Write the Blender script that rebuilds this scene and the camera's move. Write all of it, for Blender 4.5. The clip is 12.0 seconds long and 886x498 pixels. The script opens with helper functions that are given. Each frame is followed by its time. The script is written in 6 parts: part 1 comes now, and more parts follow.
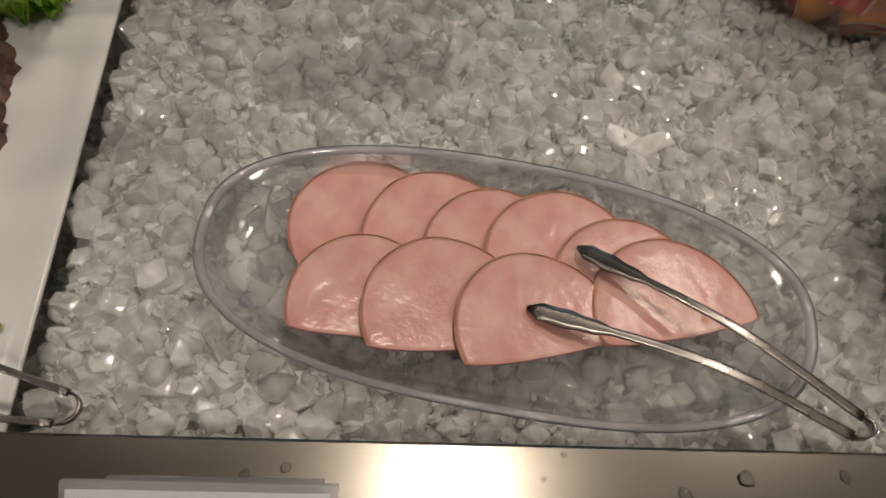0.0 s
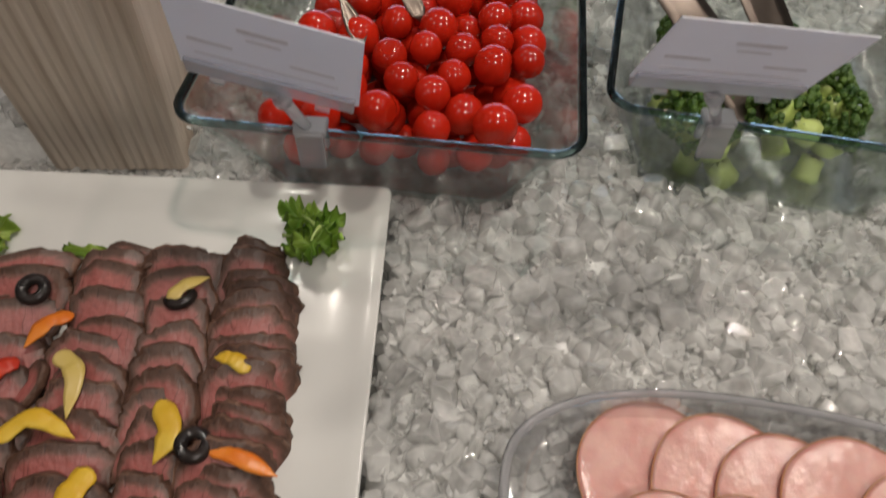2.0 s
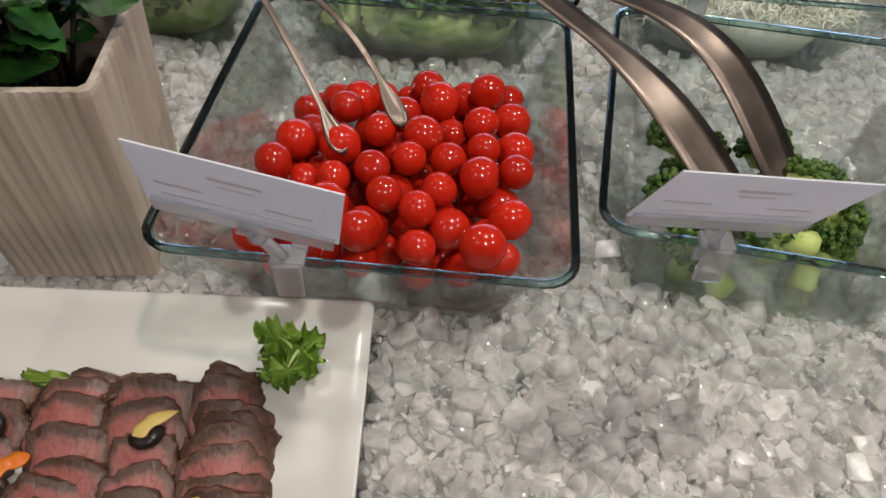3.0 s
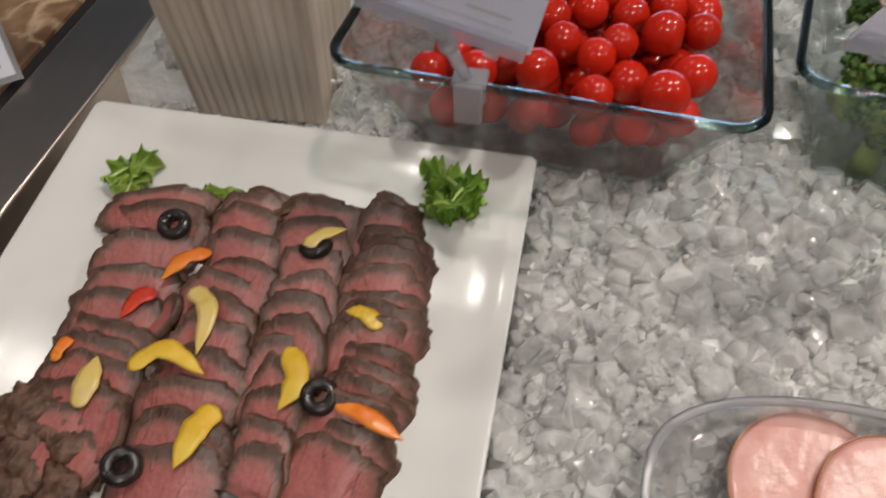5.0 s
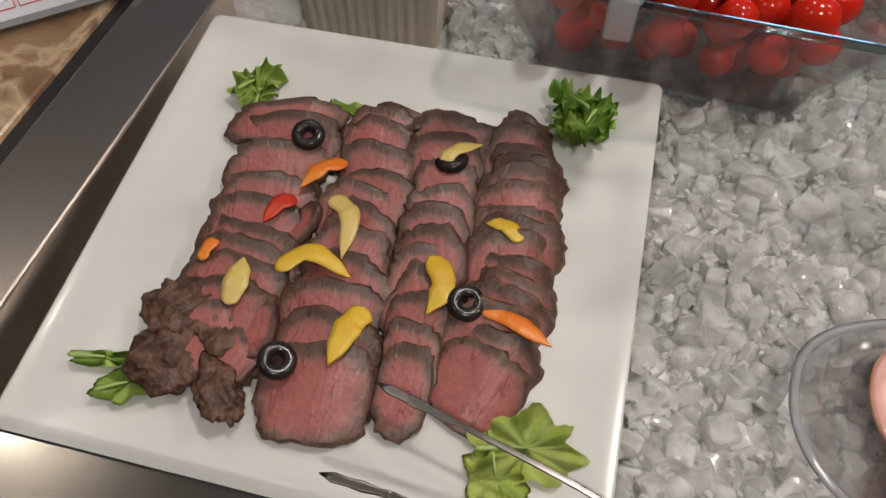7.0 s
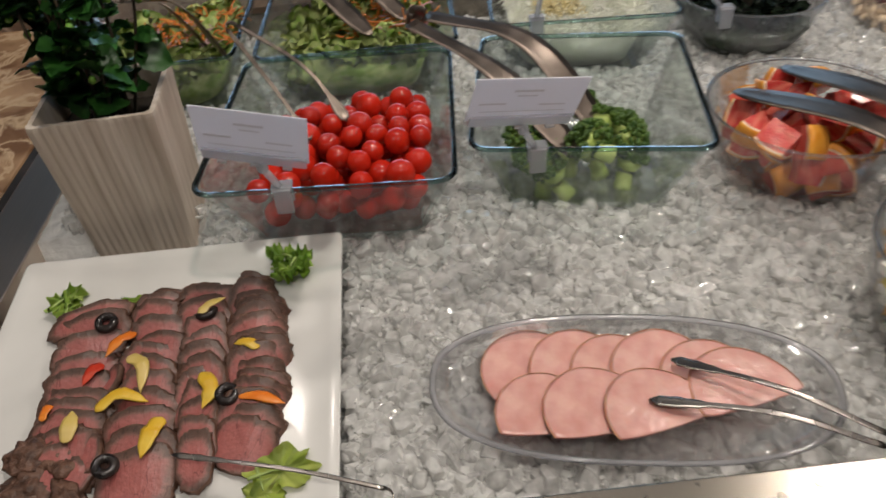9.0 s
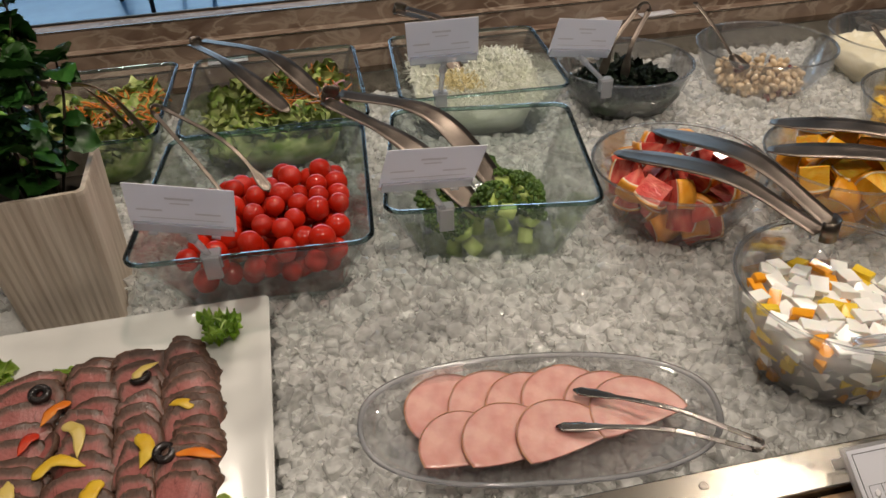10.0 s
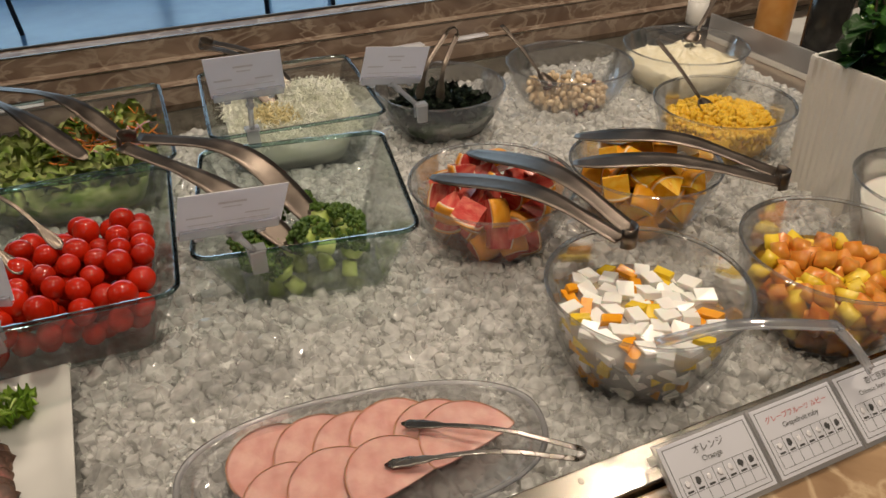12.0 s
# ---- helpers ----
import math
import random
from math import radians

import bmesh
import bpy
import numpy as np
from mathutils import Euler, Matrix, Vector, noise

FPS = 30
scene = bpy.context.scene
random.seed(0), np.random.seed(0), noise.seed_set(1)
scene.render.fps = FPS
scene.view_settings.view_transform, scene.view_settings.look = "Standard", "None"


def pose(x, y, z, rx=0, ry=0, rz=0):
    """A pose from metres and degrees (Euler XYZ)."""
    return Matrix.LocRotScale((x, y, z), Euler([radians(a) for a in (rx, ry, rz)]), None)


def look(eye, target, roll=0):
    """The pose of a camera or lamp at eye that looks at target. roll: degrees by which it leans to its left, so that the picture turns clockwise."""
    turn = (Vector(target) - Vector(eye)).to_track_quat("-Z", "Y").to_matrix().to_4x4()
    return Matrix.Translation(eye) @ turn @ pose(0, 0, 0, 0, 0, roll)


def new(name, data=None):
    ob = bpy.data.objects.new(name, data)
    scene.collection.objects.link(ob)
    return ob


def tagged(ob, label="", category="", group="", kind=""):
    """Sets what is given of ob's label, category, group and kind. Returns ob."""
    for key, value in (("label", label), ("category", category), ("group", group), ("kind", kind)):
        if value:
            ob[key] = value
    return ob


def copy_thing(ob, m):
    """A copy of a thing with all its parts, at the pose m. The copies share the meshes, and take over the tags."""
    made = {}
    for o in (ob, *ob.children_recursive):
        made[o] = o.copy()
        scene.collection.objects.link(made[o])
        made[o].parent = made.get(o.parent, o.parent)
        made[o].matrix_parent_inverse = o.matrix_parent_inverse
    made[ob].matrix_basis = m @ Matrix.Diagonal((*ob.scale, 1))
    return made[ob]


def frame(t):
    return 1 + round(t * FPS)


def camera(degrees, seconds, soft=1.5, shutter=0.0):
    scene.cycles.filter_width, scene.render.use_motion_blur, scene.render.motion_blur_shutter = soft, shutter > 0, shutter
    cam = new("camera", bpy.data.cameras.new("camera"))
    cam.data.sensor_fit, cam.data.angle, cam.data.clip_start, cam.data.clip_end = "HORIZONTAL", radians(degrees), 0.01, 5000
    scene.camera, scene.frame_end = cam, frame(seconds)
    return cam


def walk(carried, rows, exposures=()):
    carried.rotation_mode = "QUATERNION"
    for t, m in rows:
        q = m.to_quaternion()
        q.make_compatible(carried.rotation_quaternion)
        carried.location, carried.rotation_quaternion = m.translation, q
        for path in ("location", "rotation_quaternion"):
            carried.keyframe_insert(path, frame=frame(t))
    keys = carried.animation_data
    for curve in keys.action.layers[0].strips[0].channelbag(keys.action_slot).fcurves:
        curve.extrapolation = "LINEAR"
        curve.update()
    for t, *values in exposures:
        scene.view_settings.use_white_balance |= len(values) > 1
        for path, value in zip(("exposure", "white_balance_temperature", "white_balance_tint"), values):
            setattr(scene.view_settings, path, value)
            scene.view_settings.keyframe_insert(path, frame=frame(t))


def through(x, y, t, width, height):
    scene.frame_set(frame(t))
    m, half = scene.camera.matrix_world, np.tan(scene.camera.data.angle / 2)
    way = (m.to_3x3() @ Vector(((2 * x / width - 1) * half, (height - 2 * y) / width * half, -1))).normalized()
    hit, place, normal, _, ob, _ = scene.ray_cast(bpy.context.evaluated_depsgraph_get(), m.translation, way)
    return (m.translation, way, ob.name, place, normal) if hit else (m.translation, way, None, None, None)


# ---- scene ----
cam = camera(63.2, 12.0, shutter=0.3)
PATH = [
    (0, (0.217, -0.098, 0.316), (0.372, 0.965, -1.371), 9.6),
    (0.5, (0.198, -0.104, 0.296), (0.408, 0.981, -1.371), 8.1),
    (1, (0.149, -0.119, 0.314), (0.33, 0.997, -1.335), 8.5),
    (1.5, (0.107, -0.083, 0.345), (0.054, 1.052, -1.301), 0.7),
    (2, (0.09, -0.033, 0.374), (0.061, 1.209, -1.193), 1.7),
    (2.5, (0.093, 0.012, 0.388), (0.085, 1.313, -1.131), 2.3),
    (2.7, (0.09, 0.025, 0.391), (0.104, 1.332, -1.123), 2.8),
    (4.3, (0.081, -0.009, 0.37), (0.043, 1.408, -1.041), 2.3),
    (4.5, (0.089, 0.002, 0.38), (-0.049, 1.306, -1.129), 0.4),
    (5, (0.058, -0.036, 0.341), (-0.217, 1.178, -1.225), -1.5),
    (5.5, (0.014, -0.065, 0.329), (-0.268, 1.111, -1.264), -0.6),
    (6, (-0.017, -0.076, 0.325), (-0.286, 1.067, -1.294), 0.5),
    (6.5, (-0.014, -0.077, 0.326), (-0.279, 1.058, -1.3), 0.6),
    (8.3, (0.06, -0.123, 0.381), (-0.215, 1.135, -1.149), -2.7),
    (8.5, (0.088, -0.155, 0.406), (-0.135, 1.218, -1.031), -4.0),
    (9, (0.13, -0.267, 0.461), (0.172, 1.256, -0.835), -4.9),
    (9.5, (0.133, -0.326, 0.488), (0.341, 1.262, -0.709), -3.7),
    (10, (0.13, -0.324, 0.493), (0.405, 1.279, -0.672), -2.9),
    (10.5, (0.131, -0.321, 0.492), (0.454, 1.272, -0.674), -2.5),
    (11, (0.143, -0.323, 0.492), (0.573, 1.258, -0.656), -2.3),
    (11.5, (0.17, -0.32, 0.494), (0.755, 1.219, -0.642), -1.5),
    (12, (0.181, -0.32, 0.492), (0.824, 1.204, -0.632), -1.1),
]
walk(cam, [(t, look(eye, target, roll)) for t, eye, target, roll in PATH],
     exposures=[(0, -0.38, 6250, 10), (1, -0.36, 6250, 10), (1.5, -0.24, 6150, 10), (2.5, 0.08, 5850, 10), (4.3, 0.42, 5850, 10), (5, 0.16, 5800, 10), (8.5, 0.08, 5800, 10), (9.5, 0.04, 6150, 10), (11, 0.04, 6600, 10), (12, -0.02, 6800, 10)])

WELL_L, WELL_R, WELL_B = -0.285, 1.22, 0.93

# ---- world and lamps ----
world = bpy.data.worlds.new("room_air")
scene.world = world
world.use_nodes = True
world.node_tree.nodes["Background"].inputs[0].default_value = (0.80, 0.82, 0.86, 1)
world.node_tree.nodes["Background"].inputs[1].default_value = 0.10


def lamp_area(name, m, size, power, color, shape="DISK", size_y=None):
    d = bpy.data.lights.new(name, "AREA")
    d.shape, d.size, d.energy, d.color = shape, size, power, color
    if size_y:
        d.size_y = size_y
    ob = new(name, d)
    ob.matrix_world = m
    return ob


WARM = (1.0, 0.86, 0.70)
DOWNLIGHTS = [(-1.5, 0.45, 3), (-0.45, 1.0, 4), (0.42, 0.42, 12.5), (1.45, 0.95, 12), (0.5, -0.9, 14), (-0.9, -0.7, 4), (1.9, -0.2, 10)]
for lx, ly, lp in DOWNLIGHTS:
    lamp_area("downlight_lamp", pose(lx, ly, 1.80), 0.14, lp, WARM)
lamp_area("window_daylight", look((0.3, 4.2, 0.9), (0.3, 0, 0)), 4.2, 9, (0.62, 0.80, 1.0), "RECTANGLE", 1.6)


# ---- materials ----
def nodes_of(name):
    m = bpy.data.materials.new(name)
    m.use_nodes = True
    nt = m.node_tree
    return m, nt, nt.nodes["Principled BSDF"]


def surf(name, c1, c2=None, scale=40.0, rough=0.5, bump=0.0, bscale=None, metal=0.0, trans=0.0, sss=0.0, coat=0.0,
         ior=1.45, vary=0.0, stretch=(1, 1, 1), rough2=None, detail=4.0, contrast=(0.35, 0.65), island=False):
    """A procedural surface: two colours mixed by noise, fine relief, and a change from piece to piece."""
    m, nt, p = nodes_of(name)
    N, L = nt.nodes, nt.links
    co = N.new("ShaderNodeTexCoord")
    mp = N.new("ShaderNodeMapping")
    mp.inputs["Scale"].default_value = stretch
    L.new(co.outputs["Object"], mp.inputs["Vector"])
    nz = N.new("ShaderNodeTexNoise")
    nz.inputs["Scale"].default_value, nz.inputs["Detail"].default_value = scale, detail
    L.new(mp.outputs["Vector"], nz.inputs["Vector"])
    rp = N.new("ShaderNodeValToRGB")
    rp.color_ramp.elements[0].position, rp.color_ramp.elements[1].position = contrast
    rp.color_ramp.elements[0].color = (*c1, 1)
    rp.color_ramp.elements[1].color = (*(c2 or c1), 1)
    L.new(nz.outputs["Fac"], rp.inputs["Fac"])
    col = rp.outputs["Color"]
    if vary:
        hs = N.new("ShaderNodeHueSaturation")
        rd = N.new("ShaderNodeNewGeometry" if island else "ShaderNodeObjectInfo")
        mr = N.new("ShaderNodeMapRange")
        mr.inputs["To Min"].default_value, mr.inputs["To Max"].default_value = 1 - vary, 1 + vary
        L.new(rd.outputs["Random Per Island" if island else "Random"], mr.inputs["Value"])
        L.new(mr.outputs["Result"], hs.inputs["Value"])
        L.new(col, hs.inputs["Color"])
        col = hs.outputs["Color"]
    L.new(col, p.inputs["Base Color"])
    p.inputs["Roughness"].default_value = rough
    if rough2 is not None:
        mr2 = N.new("ShaderNodeMapRange")
        mr2.inputs["To Min"].default_value, mr2.inputs["To Max"].default_value = rough, rough2
        L.new(nz.outputs["Fac"], mr2.inputs["Value"])
        L.new(mr2.outputs["Result"], p.inputs["Roughness"])
    p.inputs["Metallic"].default_value = metal
    p.inputs["Transmission Weight"].default_value = trans
    p.inputs["Subsurface Weight"].default_value = sss
    p.inputs["Subsurface Scale"].default_value = 0.004
    p.inputs["Coat Weight"].default_value = coat
    p.inputs["Coat Roughness"].default_value = 0.08
    p.inputs["IOR"].default_value = ior
    if bump:
        nb = N.new("ShaderNodeTexNoise")
        nb.inputs["Scale"].default_value, nb.inputs["Detail"].default_value = bscale or scale * 3, 5
        L.new(mp.outputs["Vector"], nb.inputs["Vector"])
        bp = N.new("ShaderNodeBump")
        bp.inputs["Strength"].default_value, bp.inputs["Distance"].default_value = bump, 0.002
        L.new(nb.outputs["Fac"], bp.inputs["Height"])
        L.new(bp.outputs["Normal"], p.inputs["Normal"])
    return m


def clear(name, tint, gloss=1.0, rough=0.03, ior=1.5, body=0.0):
    """Thin clear glass or plastic: light passes, gloss grows towards the edge; body: share of the milky part."""
    m = bpy.data.materials.new(name)
    m.use_nodes = True
    N, L = m.node_tree.nodes, m.node_tree.links
    N.clear()
    out = N.new("ShaderNodeOutputMaterial")
    tr = N.new("ShaderNodeBsdfTransparent")
    tr.inputs["Color"].default_value = (*tint, 1)
    df = N.new("ShaderNodeBsdfDiffuse")
    df.inputs["Color"].default_value = (0.8, 0.8, 0.82, 1)
    mb = N.new("ShaderNodeMixShader")
    mb.inputs["Fac"].default_value = body
    tl, md = N.new("ShaderNodeBsdfTranslucent"), N.new("ShaderNodeMixShader")
    tl.inputs["Color"].default_value = (0.88, 0.88, 0.90, 1)
    md.inputs["Fac"].default_value = 0.55
    L.new(df.outputs["BSDF"], md.inputs[1])
    L.new(tl.outputs["BSDF"], md.inputs[2])
    L.new(tr.outputs["BSDF"], mb.inputs[1])
    L.new(md.outputs["Shader"], mb.inputs[2])
    gl = N.new("ShaderNodeBsdfGlossy")
    gl.inputs["Roughness"].default_value = rough
    fr = N.new("ShaderNodeFresnel")
    fr.inputs["IOR"].default_value = ior
    co = N.new("ShaderNodeTexCoord")
    nz = N.new("ShaderNodeTexNoise")
    nz.inputs["Scale"].default_value = 30
    bp = N.new("ShaderNodeBump")
    bp.inputs["Strength"].default_value, bp.inputs["Distance"].default_value = 0.12, 0.003
    L.new(co.outputs["Object"], nz.inputs["Vector"])
    L.new(nz.outputs["Fac"], bp.inputs["Height"])
    L.new(bp.outputs["Normal"], gl.inputs["Normal"])
    mu = N.new("ShaderNodeMath")
    mu.operation, mu.use_clamp = "MULTIPLY", True
    mu.inputs[1].default_value = gloss
    L.new(fr.outputs["Fac"], mu.inputs[0])
    mx = N.new("ShaderNodeMixShader")
    L.new(mu.outputs["Value"], mx.inputs["Fac"])
    L.new(mb.outputs["Shader"], mx.inputs[1])
    L.new(gl.outputs["BSDF"], mx.inputs[2])
    L.new(mx.outputs["Shader"], out.inputs["Surface"])
    return m


def glow(name, color, strength):
    m = bpy.data.materials.new(name)
    m.use_nodes = True
    N, L = m.node_tree.nodes, m.node_tree.links
    N.clear()
    e = N.new("ShaderNodeEmission")
    e.inputs["Color"].default_value, e.inputs["Strength"].default_value = (*color, 1), strength
    L.new(e.outputs["Emission"], N.new("ShaderNodeOutputMaterial").inputs["Surface"])
    return m


def marble(name, dark, mid, light, scale=9.0, rough=0.18, stretch=(1, 1, 1)):
    m, nt, p = nodes_of(name)
    N, L = nt.nodes, nt.links
    co = N.new("ShaderNodeTexCoord")
    mp = N.new("ShaderNodeMapping")
    mp.inputs["Scale"].default_value = stretch
    L.new(co.outputs["Object"], mp.inputs["Vector"])
    n1 = N.new("ShaderNodeTexNoise")
    n1.inputs["Scale"].default_value, n1.inputs["Detail"].default_value, n1.inputs["Distortion"].default_value = scale, 8, 0.8
    n2 = N.new("ShaderNodeTexNoise")
    n2.inputs["Scale"].default_value, n2.inputs["Detail"].default_value, n2.inputs["Distortion"].default_value = scale * 1.7, 10, 0.7
    L.new(mp.outputs["Vector"], n1.inputs["Vector"])
    L.new(mp.outputs["Vector"], n2.inputs["Vector"])
    r1 = N.new("ShaderNodeValToRGB")
    for e, (pos, c) in zip((r1.color_ramp.elements[0], r1.color_ramp.elements[1]), ((0.36, dark), (0.64, mid))):
        e.position, e.color = pos, (*c, 1)
    L.new(n1.outputs["Fac"], r1.inputs["Fac"])
    r2 = N.new("ShaderNodeValToRGB")
    for e, (pos, c) in zip((r2.color_ramp.elements[0], r2.color_ramp.elements[1]), ((0.45, (0, 0, 0)), (0.5, (1, 1, 1)))):
        e.position, e.color = pos, (*c, 1)
    e = r2.color_ramp.elements.new(0.56)
    e.color = (0, 0, 0, 1)
    L.new(n2.outputs["Fac"], r2.inputs["Fac"])
    mx = N.new("ShaderNodeMixRGB")
    mx.inputs["Color2"].default_value = (*light, 1)
    L.new(r2.outputs["Color"], mx.inputs["Fac"])
    L.new(r1.outputs["Color"], mx.inputs["Color1"])
    L.new(mx.outputs["Color"], p.inputs["Base Color"])
    p.inputs["Roughness"].default_value = rough
    return m


def brushed(name, color, rough, along=(2, 90, 90), metal=1.0, coat=0.0):
    return surf(name, tuple(c * 0.94 for c in color), color, 6, rough, 0.008, 14, metal=metal, stretch=along, rough2=rough * 1.2, contrast=(0.3, 0.7), coat=coat)


def icy(name, see=0.11):
    """Wet ice: clear and bending light in some pieces and places, cloudy in others, under a wet gloss."""
    m = bpy.data.materials.new(name)
    m.use_nodes = True
    N, L = m.node_tree.nodes, m.node_tree.links
    N.clear()
    co, geo = N.new("ShaderNodeTexCoord"), N.new("ShaderNodeNewGeometry")

    def grain(scale, detail):
        n = N.new("ShaderNodeTexNoise")
        n.inputs["Scale"].default_value, n.inputs["Detail"].default_value = scale, detail
        L.new(co.outputs["Object"], n.inputs["Vector"])
        return n

    def bump(src, strength, dist):
        b = N.new("ShaderNodeBump")
        b.inputs["Strength"].default_value, b.inputs["Distance"].default_value = strength, dist
        L.new(src.outputs["Fac"], b.inputs["Height"])
        return b

    def mix(fac, a, b):
        x = N.new("ShaderNodeMixShader")
        if isinstance(fac, float):
            x.inputs["Fac"].default_value = fac
        else:
            L.new(fac, x.inputs["Fac"])
        L.new(a.outputs[0], x.inputs[1])
        L.new(b.outputs[0], x.inputs[2])
        return x

    b1, b2 = bump(grain(160, 2), 0.25, 0.002), bump(grain(330, 1), 0.30, 0.002)
    frost = N.new("ShaderNodeBsdfDiffuse")
    frost.inputs["Color"].default_value = (0.95, 0.945, 0.925, 1)
    L.new(b1.outputs["Normal"], frost.inputs["Normal"])
    tl = N.new("ShaderNodeBsdfTranslucent")
    tl.inputs["Color"].default_value = (0.97, 0.965, 0.945, 1)
    milky = mix(0.45, frost, tl)
    tr, rf = N.new("ShaderNodeBsdfTransparent"), N.new("ShaderNodeBsdfRefraction")
    tr.inputs["Color"].default_value = (0.995, 0.995, 0.99, 1)
    rf.inputs["Color"].default_value = (0.995, 0.995, 0.99, 1)
    rf.inputs["IOR"].default_value, rf.inputs["Roughness"].default_value = 1.2, 0.04
    L.new(b1.outputs["Normal"], rf.inputs["Normal"])
    clean = mix(0.25, tr, rf)
    amt = N.new("ShaderNodeMapRange")
    amt.inputs["From Min"].default_value, amt.inputs["From Max"].default_value = 0.35, 0.65
    amt.inputs["To Min"].default_value, amt.inputs["To Max"].default_value = see - 0.20, see + 0.20
    L.new(grain(75, 2).outputs["Fac"], amt.inputs["Value"])
    isl = N.new("ShaderNodeMath")
    isl.operation, isl.use_clamp = "MULTIPLY_ADD", True
    isl.inputs[1].default_value = 0.34
    L.new(geo.outputs["Random Per Island"], isl.inputs[0])
    L.new(amt.outputs["Result"], isl.inputs[2])
    body = mix(isl.outputs["Value"], milky, clean)
    gl, fr = N.new("ShaderNodeBsdfGlossy"), N.new("ShaderNodeFresnel")
    gl.inputs["Roughness"].default_value = 0.05
    fr.inputs["IOR"].default_value = 1.31
    L.new(b2.outputs["Normal"], gl.inputs["Normal"])
    sheen = N.new("ShaderNodeMath")
    sheen.operation, sheen.use_clamp = "MULTIPLY", True
    sheen.inputs[1].default_value = 6.0
    L.new(fr.outputs["Fac"], sheen.inputs[0])
    cap = N.new("ShaderNodeMath")
    cap.operation = "MINIMUM"
    cap.inputs[1].default_value = 0.36
    L.new(sheen.outputs["Value"], cap.inputs[0])
    wet = mix(cap.outputs["Value"], body, gl)
    L.new(wet.outputs[0], N.new("ShaderNodeOutputMaterial").inputs["Surface"])
    return m


M_ICE = icy("ice")
M_ICEBED = surf("ice_bed", (0.58, 0.58, 0.565), (0.72, 0.72, 0.70), 60, 0.12, 1.0, 130)
# one steel in two tones: front darkened in colour against lamp glare,
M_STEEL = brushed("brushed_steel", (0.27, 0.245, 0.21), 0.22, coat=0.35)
# side lightened and warmed, its brown reflection put into the base colour
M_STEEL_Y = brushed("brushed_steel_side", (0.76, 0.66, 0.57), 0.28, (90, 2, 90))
M_WELL = brushed("well_steel", (0.35, 0.34, 0.32), 0.4)
M_TONG = surf("tong_steel", (0.15, 0.122, 0.102), (0.23, 0.19, 0.162), 30, 0.26, 0.03, 200, metal=1.0, rough2=0.48)
M_DARKTONG = surf("dark_tong_steel", (0.26, 0.23, 0.21), (0.38, 0.35, 0.32), 30, 0.20, 0.03, 200, metal=1.0, rough2=0.34)
M_MARBLE = marble("brown_marble", (0.16, 0.085, 0.045), (0.40, 0.26, 0.15), (0.52, 0.38, 0.24))
M_LEDGE = marble("ledge_marble", (0.15, 0.10, 0.075), (0.30, 0.225, 0.175), (0.36, 0.29, 0.23), 14, 0.10, (0.6, 1, 1))
M_TRIM = surf("black_trim", (0.02, 0.02, 0.02), (0.035, 0.03, 0.03), 30, 0.4)
M_PLATE = surf("white_melamine", (0.65, 0.64, 0.615), (0.69, 0.68, 0.655), 12, 0.22, 0.02, 30, coat=0.15)
M_GLASS = clear("clear_glass", (0.945, 0.972, 0.965), 0.34, 0.11, body=0.035)
M_GRIM = clear("glass_edge", (0.70, 0.83, 0.82), 1.0)
M_BOWL = clear("clear_acrylic", (0.985, 0.988, 0.988), 0.45, body=0.065)
M_BRIM = clear("acrylic_edge", (0.96, 0.97, 0.98), 0.9, body=0.12)
M_HPLATE = clear("ham_plate_plastic", (0.99, 0.99, 0.99), 0.40, 0.05, body=0.07)
M_HRIM = clear("ham_plate_edge", (0.98, 0.97, 0.995), 1.1, 0.08, body=0.30)
M_CLIP = clear("clear_clip", (0.99, 0.99, 1.0), 0.8, 0.08, body=0.36)


def paper(name, color, through):
    """Thin white paper: part of the light comes through it."""
    m = bpy.data.materials.new(name)
    m.use_nodes = True
    N, L = m.node_tree.nodes, m.node_tree.links
    p, t, x = N["Principled BSDF"], N.new("ShaderNodeBsdfTranslucent"), N.new("ShaderNodeMixShader")
    p.inputs["Base Color"].default_value, p.inputs["Roughness"].default_value = (*color, 1), 0.4
    t.inputs["Color"].default_value = (*color, 1)
    x.inputs["Fac"].default_value = through
    L.new(p.outputs["BSDF"], x.inputs[1])
    L.new(t.outputs["BSDF"], x.inputs[2])
    L.new(x.outputs["Shader"], N["Material Output"].inputs["Surface"])
    return m


M_PAPER = paper("card_paper", (0.90, 0.90, 0.95), 0.45)
M_INK = surf("faint_ink", (0.72, 0.70, 0.73), None, 20, 0.6)
M_BLACKINK = surf("dark_ink", (0.06, 0.06, 0.06), None, 20, 0.5)
M_REDINK = surf("red_ink", (0.55, 0.08, 0.07), None, 20, 0.5)
M_HAM = surf("ham_face", (0.57, 0.275, 0.24), (0.70, 0.42, 0.37), 38, 0.22, 0.30, 130, sss=0.15, vary=0.04, detail=7)
M_HAMRIM = surf("ham_rim", (0.52, 0.23, 0.11), (0.62, 0.34, 0.20), 60, 0.35)


